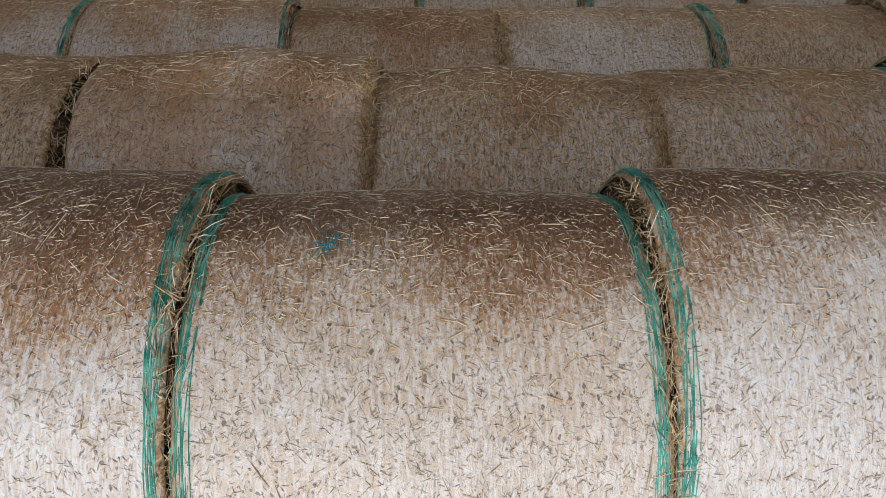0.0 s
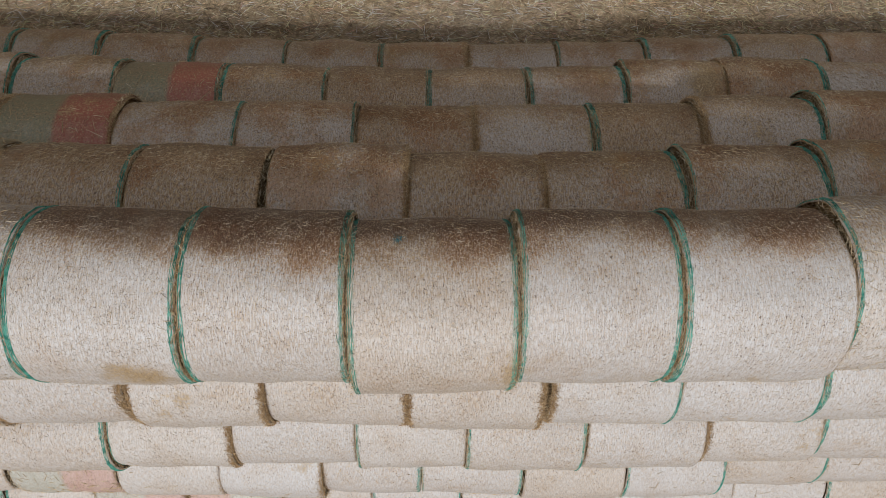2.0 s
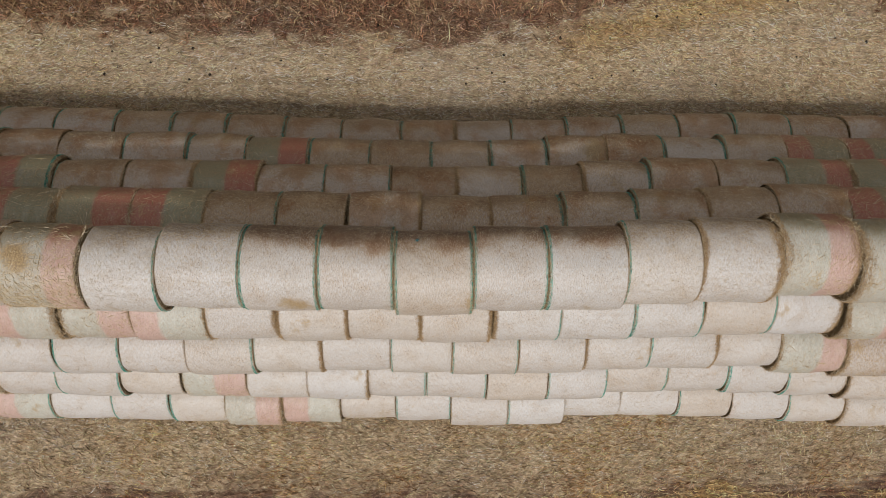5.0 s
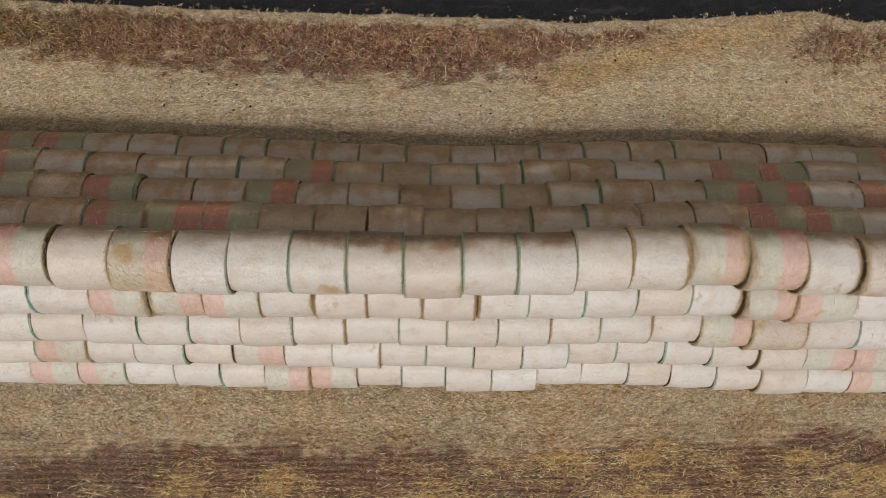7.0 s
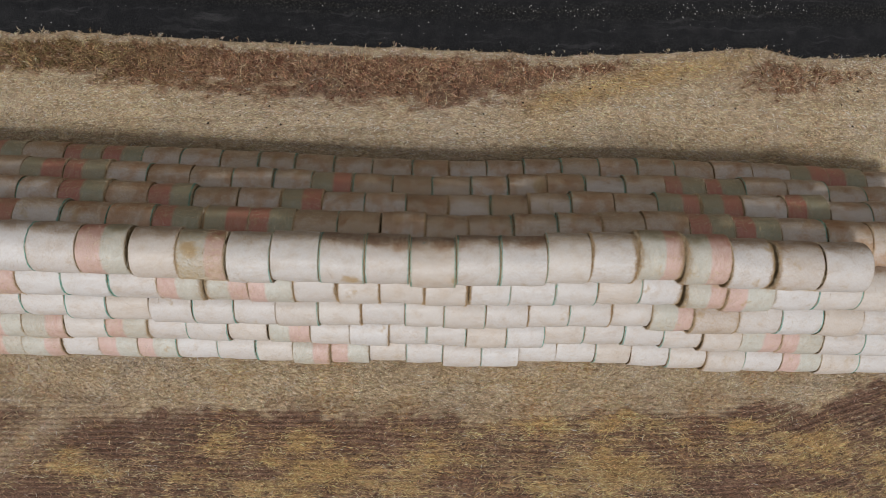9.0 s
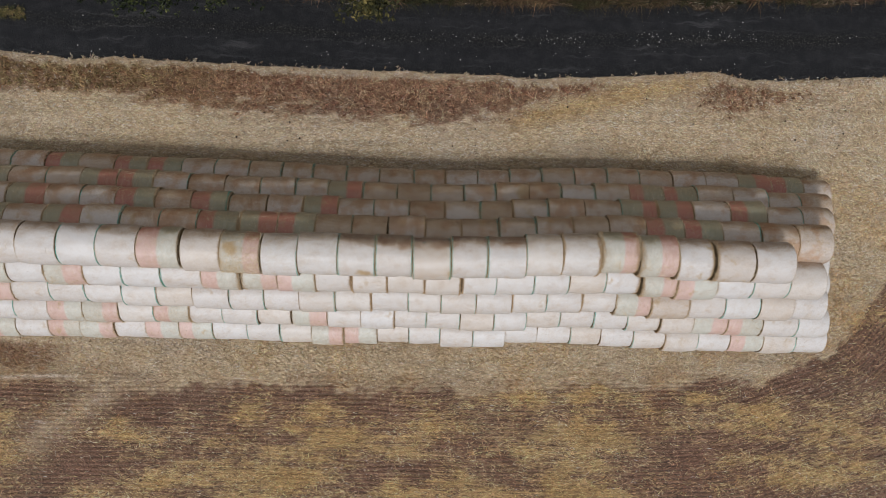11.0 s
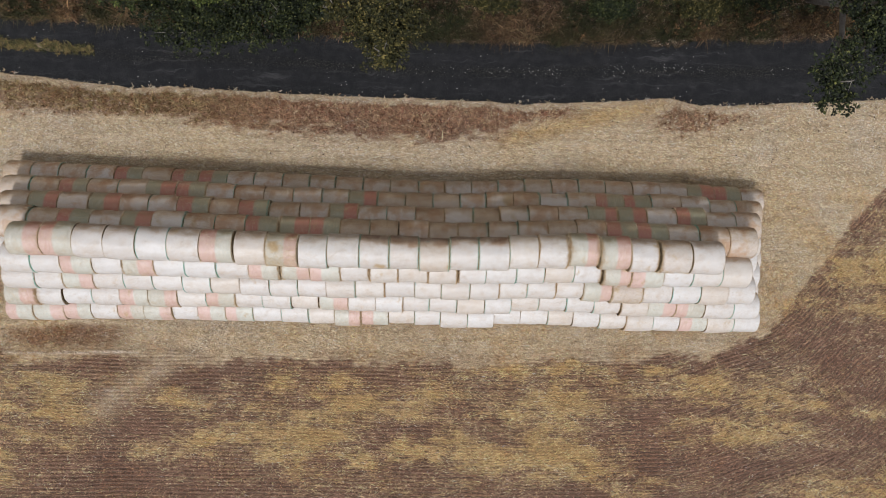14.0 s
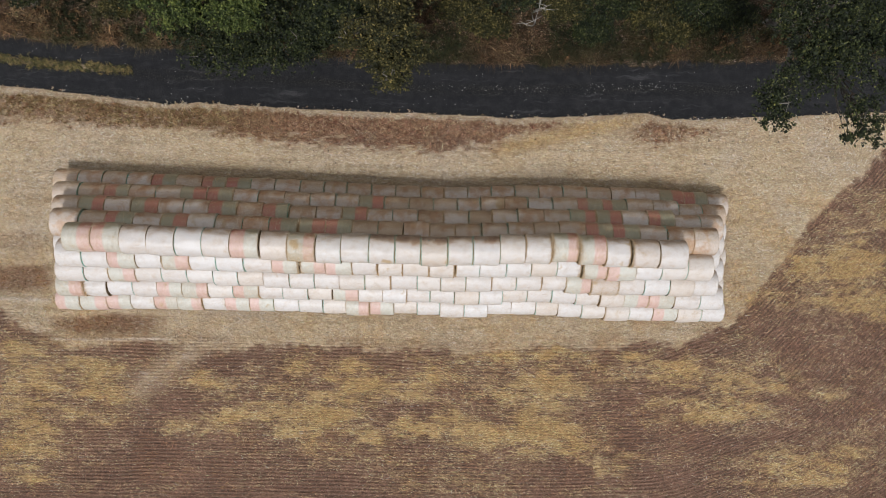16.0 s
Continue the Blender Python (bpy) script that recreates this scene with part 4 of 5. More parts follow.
SEAM_MESHES = {}


def place_bale(key, detail, m, scale_x, edges=()):
    """edges: the side of the bale (-1 or 1) and what closes it there: green strings (G wide, g narrow, h a few) or bare straw (b, B)."""
    options = [k for d, q, k in MASTERS if d == detail and q == key]
    who = detail, key, pick.choice(options)
    if who in used:
        bale = copy_thing(MASTERS[who], m)
        for o in bale.children:
            if o.name.startswith(("green", "bare")):
                bpy.data.objects.remove(o)
    else:
        bale = MASTERS[who]
        bale.matrix_basis = m
        used.add(who)
    bale.scale = (scale_x, 1, 1)
    for side, sort in edges:
        if (who, side, sort) not in SEAM_MESHES:
            if sort in "Ggh":
                widths = {"g": np.linspace(0, 0.024, 7), "h": np.linspace(0, 0.010, 3), "G": np.linspace(0, 0.036, 9) if detail != "back" else np.linspace(0, 0.046, 12)}[sort]
                made = string_mesh(SEEDS[who], side, widths)
            else:
                made = seam_straw_mesh(SEEDS[who], side, (2200 if detail in ("far", "rear") else 3600) if sort == "B" else 1000 if detail in ("far", "rear") else 2800, 0.14 if sort == "B" else 0.060)
            SEAM_MESHES[who, side, sort] = made
        if sort in "Ggh":
            part("green_edge_string", SEAM_MESHES[who, side, sort], bale, "teal green net edge strings")
            if detail in ("close", "back", "near") and sort in "Gg":
                if (who, side, "stray") not in SEAM_MESHES:
                    SEAM_MESHES[who, side, "stray"] = seam_straw_mesh(SEEDS[who] + 60, side, 300, 0.055)
                part("bare_straw_edge", SEAM_MESHES[who, side, "stray"], bale, "stray straw caught in the edge strings", "stuff")
        else:
            part("bare_straw_edge", SEAM_MESHES[who, side, sort], bale, "bare orange-brown straw along the end", "stuff")
    green = any(sort in "Ggh" for _, sort in edges)
    return tagged(bale, (TURNED if green else LABELS).get(key, LABELS[key]), "straw bale", "bales of the stack")


GAPS = {"G": 0.012, "g": 0.010, "b": 0.014, "B": 0.030, "d": 0.022, "n": 0.002}


def bale_row(y, z, kinds, ends, seams, shifts, gaps=()):
    """kinds: one letter a bale; ends: one letter a seam: G green strings on both bales, g on one, b and B bare straw, d a dark gap, n closed."""
    gaps = dict(gaps)
    for i, kind in enumerate(kinds):
        x0 = seams[i] + (gaps.get(i, 0) + GAPS[ends[i]]) / 2
        x1 = seams[i + 1] - (gaps.get(i + 1, 0) + GAPS[ends[i + 1]]) / 2
        mid = (x0 + x1) / 2
        key = {"r": "r", "g": "r", "s": "s", "o": "o", "k": "k"}.get(kind) or ("t" if z > 5 else "p")
        detail = "far"
        if key in "tpo" and abs(mid) < 5 and z > 2.5:
            detail = "near"
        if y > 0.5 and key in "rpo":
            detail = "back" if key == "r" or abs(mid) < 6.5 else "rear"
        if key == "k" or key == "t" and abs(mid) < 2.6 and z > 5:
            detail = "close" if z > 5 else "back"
        turn = 180 if kind == "g" or key != "r" and detail == "far" else 0
        edges = []
        for side, sort, first in ((-1, ends[i], False), (1, ends[i + 1], True)):
            own = side if turn == 0 else -side
            if sort in "GB" or sort == "b" and pick.random() < 0.75 or sort == "g" and first == (int(abs(seams[i + (side > 0)]) * 100) % 2 == 0):
                loose_end = sort == "G" and detail != "close" and first == (int(abs(seams[i + (side > 0)]) * 100) % 2 == 0)
                edges.append((own, "h" if loose_end else sort))
        spin = pick.uniform(-8, 8) if detail not in ("far", "rear") or key == "s" else pick.uniform(-60, 60)
        m = pose(mid, y + shifts[i], z + pick.uniform(-0.015, 0.015), 0, pick.uniform(-0.8, 0.8), turn + pick.uniform(-1.2, 1.2)) @ pose(0, 0, 0, spin)
        place_bale(key, detail, m, (x1 - x0) / LENGTH, edges)


bale_row(2.728, 0.681, 'wwwwrwrrwwwwwwwwwwwwwwwwwgrw', 'nggGnnnbgggGGGgGbgGGgGgddnndn',
         [-19.5, -18.29, -17.02, -15.8, -14.55, -13.3, -11.99, -10.77, -9.48, -8.28, -6.96, -5.73, -4.56, -3.29, -2.05, -0.78, 0.43, 1.65, 2.86, 4.08, 5.36, 6.58, 7.86, 9.12, 10.4, 11.66, 12.93, 14.19, 15.28],
         [0.41, 0.36, 0.32, 0.29, 0.26, 0.23, 0.19, 0.17, 0.15, 0.13, 0.1, 0.07, 0.03, -0.02, -0.05, -0.07, -0.07, -0.02, 0.05, 0.11, 0.15, 0.18, 0.12, 0.14, 0.12, 0.06, -0.0, -0.08])
bale_row(2.046, 1.934, 'wwrwwgrwwwwwgoowwkowwrrwwww', 'nGbdgndbgdgGgGgGGGbGGndgnggn',
         [-18.88, -17.65, -16.39, -15.16, -13.87, -12.63, -11.34, -10.04, -8.8, -7.52, -6.25, -5.0, -3.8, -2.58, -1.32, -0.12, 1.08, 2.25, 3.45, 4.63, 5.87, 7.11, 8.38, 9.59, 10.93, 12.24, 13.46, 14.62],
         [0.31, 0.29, 0.26, 0.23, 0.26, 0.22, 0.22, 0.15, 0.12, 0.06, 0.06, 0.03, -0.02, -0.05, -0.07, -0.07, -0.04, 0.07, 0.1, 0.06, 0.13, 0.11, 0.08, 0.14, 0.09, -0.06, -0.06])
bale_row(1.304, 3.033, 'wgwgwwrwrwwgwwowoowwggwrww', 'nbdbngnbnGdbbggbGbGdgbbddgn',
         [-18.33, -17.09, -15.87, -14.59, -13.28, -12.11, -10.91, -9.54, -8.34, -7.05, -5.75, -4.51, -3.3, -2.06, -0.84, 0.38, 1.6, 2.74, 3.99, 5.25, 6.51, 7.82, 9.08, 10.37, 11.64, 12.94, 14.04],
         [0.31, 0.3, 0.28, 0.28, 0.28, 0.23, 0.22, 0.17, 0.13, 0.05, 0.07, 0.06, -0.02, 0.01, -0.04, -0.02, 0.01, 0.1, 0.18, 0.16, 0.19, 0.19, 0.19, 0.25, 0.06, 0.09],
         [(3, 0.05), (9, 0.04)])
bale_row(0.608, 4.186, 'wwrwgwwwrgroowooowwwrrwww', 'nGndbnGggbnbgbbbGGbdddnGbn',
         [-17.81, -16.5, -15.29, -14.0, -12.74, -11.5, -10.23, -8.96, -7.74, -6.39, -5.14, -3.91, -2.68, -1.51, -0.27, 0.94, 2.17, 3.41, 4.62, 5.83, 7.05, 8.33, 9.63, 10.91, 12.19, 13.36],
         [0.31, 0.22, 0.2, 0.16, 0.17, 0.21, 0.14, 0.13, 0.07, 0.1, 0.08, 0.03, 0.03, 0.05, -0.02, 0.0, 0.07, 0.14, 0.18, 0.25, 0.21, 0.16, 0.13, 0.09, 0.09],
         [(9, 0.05), (13, 0.05)])
bale_row(-0.064, 5.300, 'grwwwwrwswwkwwwwwwggwow', 'nbnnggbdbdgGGGGGgbBBbBdn',
         [-16.67, -15.4, -14.13, -12.93, -11.71, -10.48, -9.25, -7.94, -6.68, -5.42, -4.26, -3.02, -1.83, -0.66, 0.56, 1.71, 2.93, 4.08, 5.31, 6.54, 7.78, 8.94, 10.23, 11.52],
         [0.29, 0.3, 0.23, 0.19, 0.18, 0.17, 0.14, 0.09, 0.05, 0.01, 0.07, 0.03, 0.05, -0.03, 0.05, 0.07, 0.17, 0.21, 0.31, 0.22, 0.13, 0.11, 0.1],
         [(7, 0.08), (9, 0.05), (19, 0.05), (21, 0.09), (22, 0.05)])
bale_row(-0.625, 4.184, 'wwrwgwwwrgrwwwwwwwwwgrwww', 'nGndbbGGnBnbbbbbgGggBbnggn',
         [-17.53, -16.32, -15.14, -13.87, -12.66, -11.39, -10.15, -8.9, -7.58, -6.3, -5.1, -3.87, -2.67, -1.49, -0.25, 0.96, 2.12, 3.36, 4.54, 5.76, 6.93, 8.13, 9.46, 10.69, 11.94, 13.15],
         [0.13, 0.12, 0.11, 0.12, 0.08, 0.08, 0.06, 0.05, 0.03, 0.04, -0.0, 0.04, 0.01, 0.04, -0.01, 0.04, 0.06, 0.09, 0.15, 0.17, 0.07, 0.02, 0.09, 0.11, 0.1],
         [(20, 0.09), (12, 0.04), (15, 0.05), (9, 0.05)])
bale_row(-1.295, 3.040, 'wwgwwwwwwwwwwwwwwwwwgowwww', 'ngbbggggdggnGbgggbgbbbbggnn',
         [-18.08, -16.72, -15.58, -14.33, -13.07, -11.84, -10.61, -9.42, -8.21, -6.97, -5.76, -4.57, -3.33, -2.08, -0.83, 0.31, 1.54, 2.77, 3.97, 5.23, 6.41, 7.64, 8.97, 10.23, 11.48, 12.66, 13.83],
         [0.07, 0.06, 0.09, 0.11, 0.11, 0.09, 0.0, 0.01, -0.05, -0.07, -0.05, -0.08, -0.03, 0.01, -0.03, -0.06, -0.03, 0.04, 0.07, 0.1, -0.0, -0.08, -0.04, -0.03, -0.06, 0.0])
bale_row(-2.009, 1.854, 'gwwwrgwrwwwgwwwwwwwwwwwgrww', 'nBdgnndgbggddnbGggggGgbnbdgn',
         [-18.65, -17.3, -16.15, -14.88, -13.69, -12.47, -11.2, -9.95, -8.69, -7.5, -6.24, -5.04, -3.75, -2.54, -1.33, -0.15, 1.06, 2.27, 3.46, 4.7, 5.92, 7.15, 8.37, 9.6, 10.85, 12.14, 13.43, 14.6],
         [-0.03, -0.0, 0.07, 0.03, 0.05, 0.0, 0.03, 0.05, 0.05, 0.02, 0.04, 0.01, -0.02, -0.04, 0.01, 0.01, -0.05, -0.03, 0.13, 0.16, 0.13, 0.08, -0.01, -0.0, -0.03, -0.05, -0.05],
         [(2, 0.05), (11, 0.04), (22, 0.05)])
bale_row(-2.709, 0.763, 'rgrwrgwrrwwwgrwwwwwwwwwwwrww', 'nbndnnbnnggGnbngggnngdgbgdngn',
         [-19.2, -17.98, -16.62, -15.42, -14.23, -13.06, -11.8, -10.63, -9.39, -8.16, -6.89, -5.66, -4.47, -3.26, -2.01, -0.83, 0.36, 1.59, 2.81, 4.03, 5.29, 6.46, 7.69, 8.92, 10.19, 11.42, 12.69, 13.96, 15.14],
         [-0.1, -0.09, -0.03, 0.01, 0.03, 0.01, 0.05, 0.02, 0.02, 0.04, 0.01, -0.02, -0.11, -0.04, 0.06, 0.01, -0.1, -0.07, 0.12, 0.13, 0.1, 0.06, 0.0, -0.1, -0.07, -0.06, -0.1, -0.04],
         [(6, 0.04), (13, 0.04)])

# bales inside the stack whose faces show at its two ends
for y, z, left, right in ((-1.35, 0.68, -19.1, 15.1), (0.0, 0.68, -19.2, 15.2), (1.35, 0.68, -19.3, 15.2), (-0.67, 1.86, -18.7, 14.6), (0.70, 1.88, -18.8, 14.6), (0.02, 3.03, -18.2, 13.9)):
    for x0 in (left, left + 1.23, right - 2.46, right - 1.23):
        place_bale("p", "far", pose(x0 + 0.61, y, z, pick.uniform(-90, 90)), 0.99)
for who, bale in MASTERS.items():
    if who not in used:
        for o in (*bale.children_recursive, bale):
            bpy.data.objects.remove(o)


# a blue-green scrap of net caught on the ridge
def net_scrap(x, y, z):
    rng = np.random.default_rng(9)
    n = 34
    start = rng.normal(0, 1, (n, 3)) * (0.020, 0.012, 0.002)
    way = rng.normal(0, 1, (n, 3)) * (0.02, 0.03, 0.006)
    v, f = blades(start, way, np.tile((0.0, 0.5, 0.85), (n, 1)), np.full(n, 0.003))
    ob = new("net_scrap", mesh_of("net_scrap", v, f, BLUE_NET))
    ob.matrix_basis = pose(x, y, z, -35)
    tagged(ob, "small torn scrap of blue-green net on a bale", "scrap")


BLUE_NET = plain_material("blue_green_net", (0.01, 0.10, 0.13), (0.05, 0.24, 0.28), 20.0, 0.5)
net_scrap(-0.30, 0.41, 5.79)


# ---- the wooded bank beyond the track ----
def tube(points, radii, sides=7):
    """Vertices and triangles of a tapered limb along points."""
    points, verts, faces = np.asarray(points, float), [], []
    for i, (p, r) in enumerate(zip(points, radii)):
        way = points[min(i + 1, len(points) - 1)] - points[max(i - 1, 0)]
        way = way / (np.linalg.norm(way) + 1e-9)
        a = np.cross(way, (0.3, 0.9, 0.1))
        a /= np.linalg.norm(a) + 1e-9
        b = np.cross(way, a)
        t = np.linspace(0, 2 * np.pi, sides, endpoint=False)
        verts.append(p + r * (np.cos(t)[:, None] * a + np.sin(t)[:, None] * b))
    for i in range(len(points) - 1):
        for k in range(sides):
            q = (i * sides + k, i * sides + (k + 1) % sides, (i + 1) * sides + (k + 1) % sides, (i + 1) * sides + k)
            faces += [(q[0], q[1], q[2]), (q[0], q[2], q[3])]
    return np.concatenate(verts), np.array(faces)


def limb_path(rng, start, end, bend, steps=6):
    t = np.linspace(0, 1, steps)[:, None]
    mid = rng.normal(0, bend, 3)
    return np.asarray(start) * (1 - t) + np.asarray(end) * t + np.sin(t * np.pi) * mid + rng.normal(0, bend * 0.12, (steps, 3)) * (t * (1 - t) * 4)


def joined(pieces):
    v, f, n = [], [], 0
    for a, b in pieces:
        v.append(a)
        f.append(b + n)
        n += len(a)
    return np.concatenate(v), np.concatenate(f)


def leaves(rng, centres, spread, each, size, star=9):
    """Folded leaves in small stars about twig ends."""
    k = max(1, each // star)
    heart = np.repeat(centres, k, 0) + rng.normal(0, 1.25, (len(centres) * k, 3)) * np.repeat(spread, k)[:, None] * np.array([1, 1, 0.6])
    n = len(heart) * star
    way = rng.normal(0, 1, (n, 3)) * np.array([1, 1, 0.55])
    way /= np.linalg.norm(way, axis=1, keepdims=True)
    side = np.cross(way, rng.normal(0, 0.5, (n, 3)) + np.array([0, 0, 1.0]))
    side /= np.linalg.norm(side, axis=1, keepdims=True)
    up = np.cross(side, way)
    ln = size * rng.uniform(0.6, 1.4, n)[:, None]
    c = np.repeat(heart, star, 0) + way * 0.02
    tip, l, r = c + way * ln, c + way * ln * 0.55 - side * ln * 0.26 + up * ln * 0.1, c + way * ln * 0.55 + side * ln * 0.26 + up * ln * 0.1
    v = np.stack([c, r, tip, l], 1).reshape(-1, 3)
    i = np.arange(n)[:, None] * 4
    return v, np.concatenate([i + (0, 1, 2), i + (0, 2, 3)])


def tree(name, label, category, base, crowns, clumps, each, size, leaf, seed, bark, trunk_radius):
    """base: foot of the trunk; crowns: (centre, radii) of the masses that the limbs carry."""
    rng = np.random.default_rng(seed)
    holder = new(name)
    holder.location = base
    base = np.array(base, float)
    wood, ends, spread = [], [], []
    fork = base + (np.mean([c for c, _ in crowns], 0) - base) * np.array([0.45, 0.45, 0.45])
    trunk = limb_path(rng, base - (0, 0, 0.2), fork, 0.12)
    wood.append(tube(trunk, np.linspace(trunk_radius, trunk_radius * 0.6, 6), 9))
    limbs = []
    for centre, radii in crowns:
        centre, radii = np.array(centre, float), np.array(radii, float)
        main = limb_path(rng, fork, centre, 0.25)
        limbs.append(tube(main, np.linspace(trunk_radius * 0.55, trunk_radius * 0.2, 6)))
        share = max(6, int(clumps * np.prod(radii) ** 0.66 / sum(np.prod(r) ** 0.66 for _, r in crowns)))
        d = rng.normal(0, 1, (share, 3))
        d /= np.linalg.norm(d, axis=1, keepdims=True)
        d[:, 2] = np.where(d[:, 2] < -0.3, -d[:, 2] * 0.5, d[:, 2])
        reach = rng.uniform(0.45, 1.0, share) ** 0.6 * (0.8 + 0.35 * np.sin(d[:, 0] * 5 + seed) * np.cos(d[:, 1] * 4 + d[:, 2] * 3))
        at = centre + d * radii * reach[:, None]
        ends.append(at)
        spread.append(rng.uniform(0.09, 0.24, share) * min(1.2, radii.mean()))
        for k in range(0, share, max(1, share // 22)):
            root = main[rng.integers(2, 6)]
            limbs.append(tube(limb_path(rng, root, at[k], 0.15, 5), np.linspace(trunk_radius * 0.17, 0.008, 5), 5))
    v, f = joined(wood)
    part("trunk", mesh_of("trunk", v - base, f, bark, True), holder)
    v, f = joined(limbs)
    part("branchwork", mesh_of("branchwork", v - base, f, bark, True), holder)
    v, f = leaves(rng, np.concatenate(ends), np.concatenate(spread), each, size)
    part("crown", mesh_of("crown", v - base, f, leaf), holder, kind="stuff")
    return tagged(holder, label, category, "trees of the bank")


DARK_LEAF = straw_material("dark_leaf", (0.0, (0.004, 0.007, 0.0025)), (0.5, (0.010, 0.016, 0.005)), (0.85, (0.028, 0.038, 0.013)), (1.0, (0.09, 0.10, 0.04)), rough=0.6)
OLIVE_LEAF = straw_material("olive_leaf", (0.0, (0.010, 0.012, 0.004)), (0.5, (0.026, 0.028, 0.009)), (0.85, (0.066, 0.062, 0.022)), (1.0, (0.15, 0.13, 0.055)), rough=0.7)
FERN = straw_material("rust_fern", (0.0, (0.018, 0.011, 0.006)), (0.5, (0.055, 0.034, 0.018)), (1.0, (0.13, 0.085, 0.046)))
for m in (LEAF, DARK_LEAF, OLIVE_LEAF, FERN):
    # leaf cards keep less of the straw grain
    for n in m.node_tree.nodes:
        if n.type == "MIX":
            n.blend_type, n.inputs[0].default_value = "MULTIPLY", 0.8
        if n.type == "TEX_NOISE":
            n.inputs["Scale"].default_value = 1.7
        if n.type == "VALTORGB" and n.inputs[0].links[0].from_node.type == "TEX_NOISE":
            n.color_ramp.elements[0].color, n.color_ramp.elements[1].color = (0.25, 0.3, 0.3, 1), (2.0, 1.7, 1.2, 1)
LEAFY = "leafy green broadleaf tree on the bank beside the track"
tree("broadleaf_tree", "tall olive-green tree leaning over the dark track", "tree", (-2.4, 13.2, -0.3),
     [((-2.1, 8.7, 8.3), (1.75, 2.1, 1.4)), ((-2.0, 6.9, 9.0), (0.75, 0.7, 0.4)), ((-3.9, 9.0, 7.8), (0.55, 0.9, 0.4)), ((-2.3, 11.6, 8.0), (2.6, 2.0, 1.6))], 560, 62, 0.115, OLIVE_LEAF, 11, BARK, 0.20)
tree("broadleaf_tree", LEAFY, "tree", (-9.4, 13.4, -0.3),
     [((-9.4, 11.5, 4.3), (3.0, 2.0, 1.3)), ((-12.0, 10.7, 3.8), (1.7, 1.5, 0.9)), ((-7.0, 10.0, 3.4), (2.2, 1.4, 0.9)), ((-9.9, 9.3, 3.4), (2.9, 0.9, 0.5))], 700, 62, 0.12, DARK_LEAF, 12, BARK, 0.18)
tree("broadleaf_tree", "bright green broadleaf tree on the bank beside the track", "tree", (-12.8, 14.2, -0.3), [((-11.9, 11.1, 5.6), (1.5, 1.4, 1.0)), ((-9.3, 10.6, 5.4), (1.3, 1.0, 0.8)), ((-12.1, 12.8, 5.6), (1.9, 1.3, 1.1))], 420, 62, 0.12, LEAF, 13, BARK, 0.15)
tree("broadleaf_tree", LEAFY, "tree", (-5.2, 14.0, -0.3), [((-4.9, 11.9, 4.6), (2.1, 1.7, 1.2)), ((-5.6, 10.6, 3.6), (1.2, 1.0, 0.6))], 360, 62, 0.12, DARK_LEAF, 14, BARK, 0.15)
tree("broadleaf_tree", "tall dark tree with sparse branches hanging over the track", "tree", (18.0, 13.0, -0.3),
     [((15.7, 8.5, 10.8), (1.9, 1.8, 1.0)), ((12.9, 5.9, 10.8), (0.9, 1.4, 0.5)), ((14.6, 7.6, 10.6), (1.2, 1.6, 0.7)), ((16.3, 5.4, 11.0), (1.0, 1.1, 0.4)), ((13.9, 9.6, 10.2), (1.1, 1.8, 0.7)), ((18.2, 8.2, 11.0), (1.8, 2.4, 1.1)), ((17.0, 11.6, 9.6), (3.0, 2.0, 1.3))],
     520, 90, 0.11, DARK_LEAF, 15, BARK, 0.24)
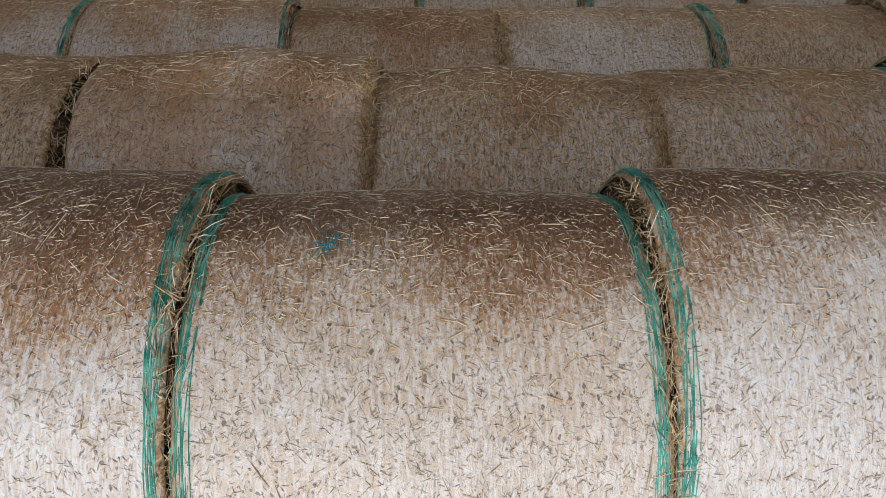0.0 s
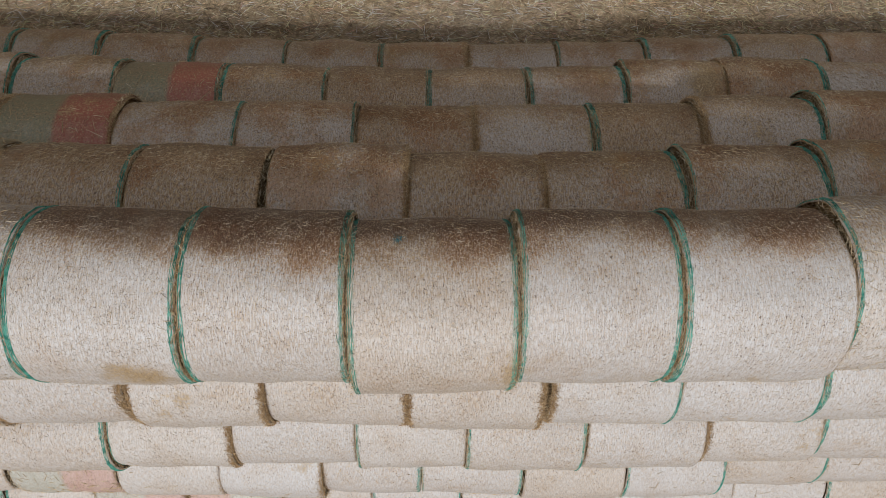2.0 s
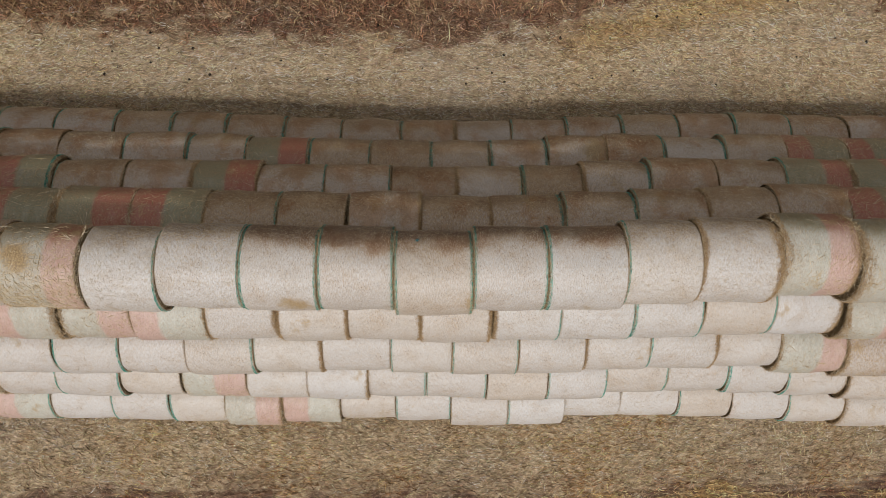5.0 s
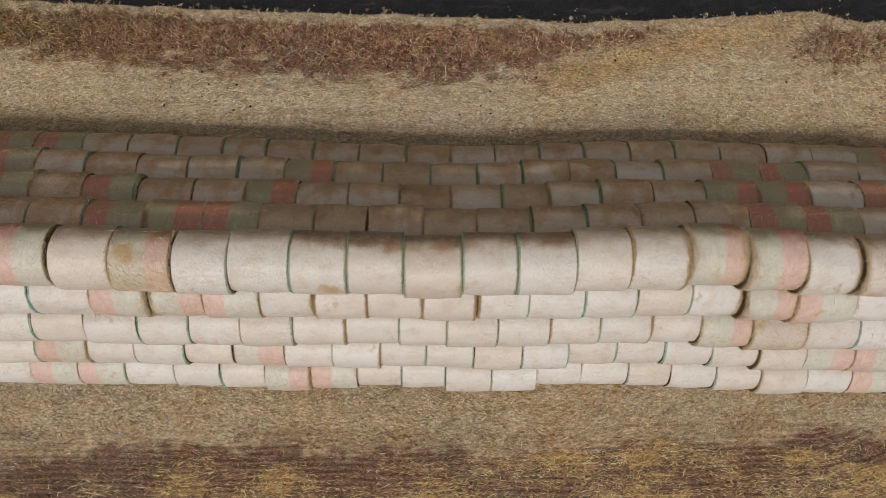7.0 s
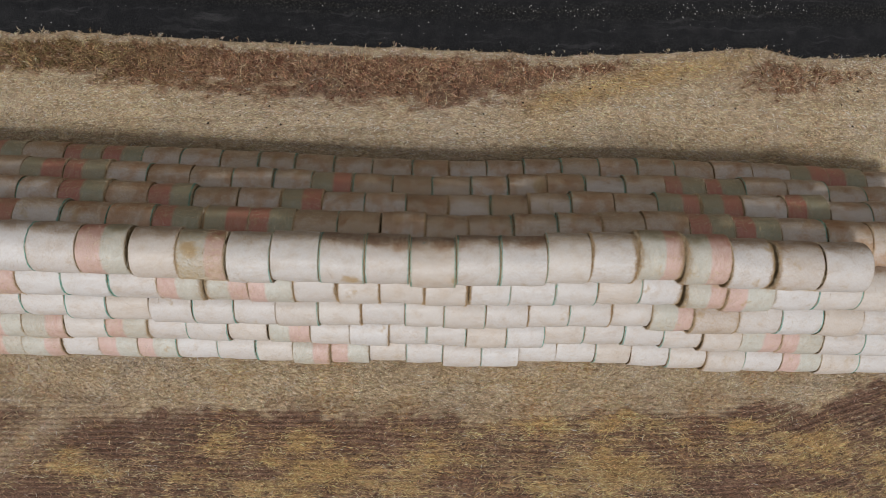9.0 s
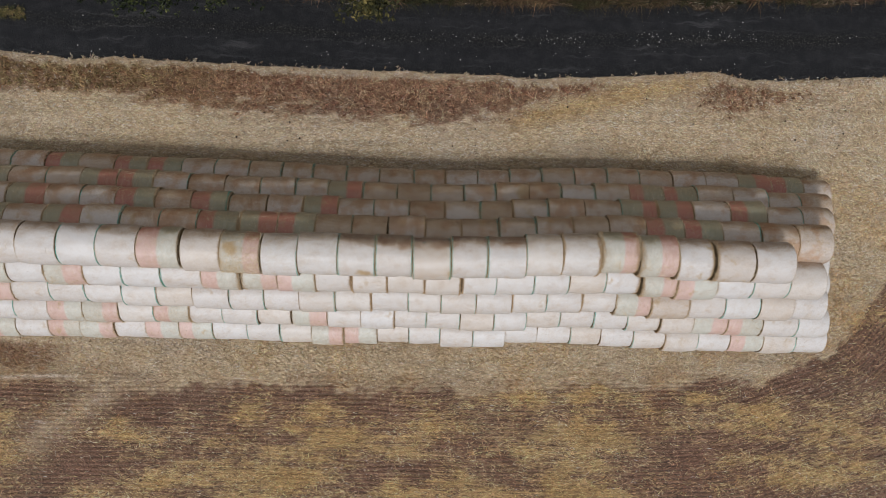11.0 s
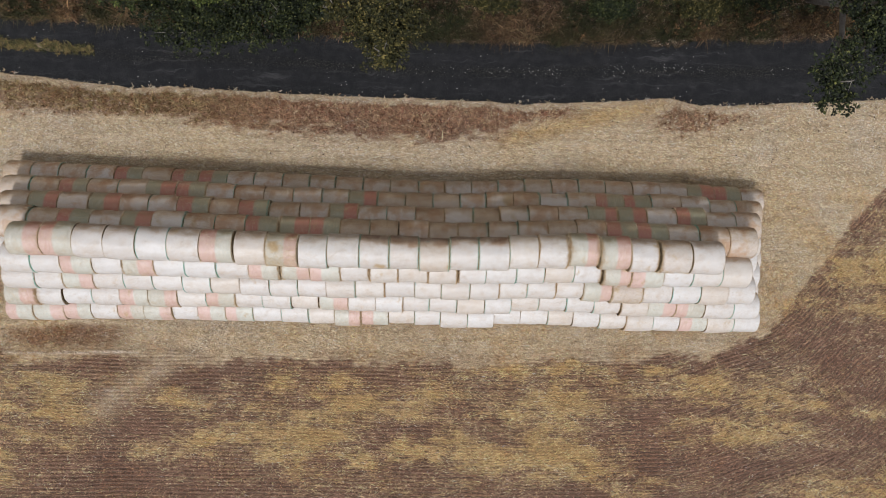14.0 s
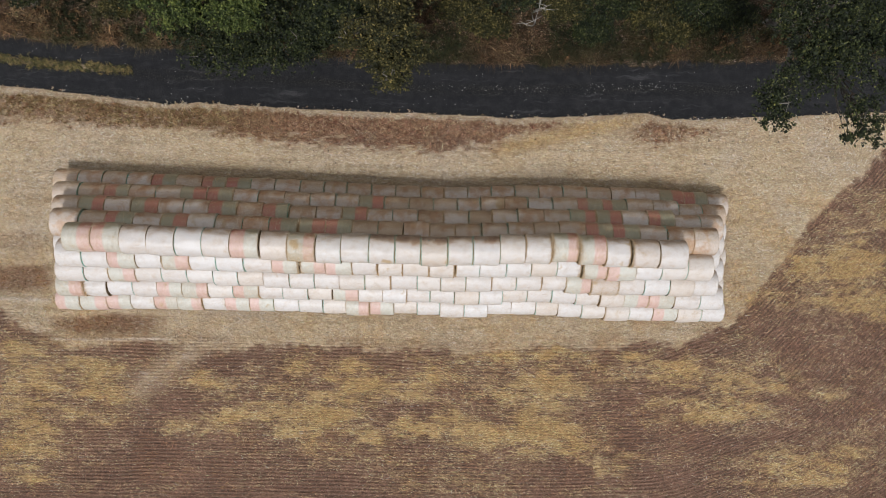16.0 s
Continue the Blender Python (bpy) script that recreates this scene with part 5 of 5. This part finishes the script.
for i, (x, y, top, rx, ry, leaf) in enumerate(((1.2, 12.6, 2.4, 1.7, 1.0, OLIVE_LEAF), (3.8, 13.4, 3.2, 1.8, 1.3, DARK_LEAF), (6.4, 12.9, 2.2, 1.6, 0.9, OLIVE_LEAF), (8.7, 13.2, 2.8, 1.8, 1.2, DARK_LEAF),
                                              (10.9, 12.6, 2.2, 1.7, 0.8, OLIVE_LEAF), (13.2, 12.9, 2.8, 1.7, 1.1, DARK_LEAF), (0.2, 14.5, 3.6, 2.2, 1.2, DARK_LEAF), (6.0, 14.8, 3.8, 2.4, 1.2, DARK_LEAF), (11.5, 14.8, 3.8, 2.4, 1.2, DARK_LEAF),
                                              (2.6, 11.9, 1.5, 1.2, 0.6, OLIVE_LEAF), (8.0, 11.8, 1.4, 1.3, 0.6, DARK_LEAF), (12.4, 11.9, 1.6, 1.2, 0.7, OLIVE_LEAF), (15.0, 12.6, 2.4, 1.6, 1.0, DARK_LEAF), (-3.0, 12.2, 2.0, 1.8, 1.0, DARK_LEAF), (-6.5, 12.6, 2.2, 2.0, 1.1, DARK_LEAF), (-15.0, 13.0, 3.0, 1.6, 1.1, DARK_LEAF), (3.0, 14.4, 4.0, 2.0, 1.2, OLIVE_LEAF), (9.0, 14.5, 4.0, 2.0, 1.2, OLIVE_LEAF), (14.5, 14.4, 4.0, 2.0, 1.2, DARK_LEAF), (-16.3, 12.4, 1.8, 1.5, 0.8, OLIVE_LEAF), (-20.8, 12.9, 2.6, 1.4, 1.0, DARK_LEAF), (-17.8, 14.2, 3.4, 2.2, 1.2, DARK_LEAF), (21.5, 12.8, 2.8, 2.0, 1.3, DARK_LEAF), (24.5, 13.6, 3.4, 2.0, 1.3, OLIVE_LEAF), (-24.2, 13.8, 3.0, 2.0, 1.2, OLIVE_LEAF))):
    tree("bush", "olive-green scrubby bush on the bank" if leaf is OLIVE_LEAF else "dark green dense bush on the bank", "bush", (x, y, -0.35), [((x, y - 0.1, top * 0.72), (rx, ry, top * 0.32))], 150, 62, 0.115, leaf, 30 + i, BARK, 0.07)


def bracken():
    rng = np.random.default_rng(77)
    n = 420
    x = rng.uniform(-25, 26, n)
    y = road_north(x) + 0.15 + rng.gamma(1.6, 0.55, n)
    keep = smooth_noise(x, y, 0.55, 9) > 0.42
    x, y = x[keep], y[keep]
    c = np.stack([x, y, ground_height(x, y) + rng.uniform(0.1, 0.55, len(x))], 1)
    v, f = leaves(rng, c, rng.uniform(0.10, 0.26, len(x)), 34, 0.13)
    tagged(new("bracken", mesh_of("bracken", v, f, FERN)), "rust-coloured dry bracken along the track's edge", "bracken", kind="stuff")


bracken()


def dead_branch(base, tips, seed, radius):
    rng = np.random.default_rng(seed)
    holder = new("dead_branch")
    holder.location = base
    base = np.array(base, float)
    for tip in tips:
        tip = np.array(tip, float)
        path = limb_path(rng, base, tip, 0.18, 7)
        pieces = [tube(path, np.linspace(radius, 0.010, 7), 6)]
        for k in range(5):
            root = path[rng.integers(2, 6)]
            pieces.append(tube(limb_path(rng, root, root + rng.normal(0, 0.45, 3), 0.08, 4), np.linspace(radius * 0.45, 0.006, 4), 5))
        v, f = joined(pieces)
        part("bough", mesh_of("bough", v - base, f, DEAD_WOOD, True), holder)
    tagged(holder, "bleached bare dead branch among the bushes", "branch")


dead_branch((5.0, 13.0, -0.3), [(3.9, 11.3, 3.3), (4.7, 11.7, 3.9), (5.4, 12.1, 3.5)], 3, 0.045)
dead_branch((17.6, 12.8, -0.3), [(16.4, 11.2, 7.2), (17.5, 10.9, 8.6), (18.4, 11.6, 8.2)], 4, 0.07)
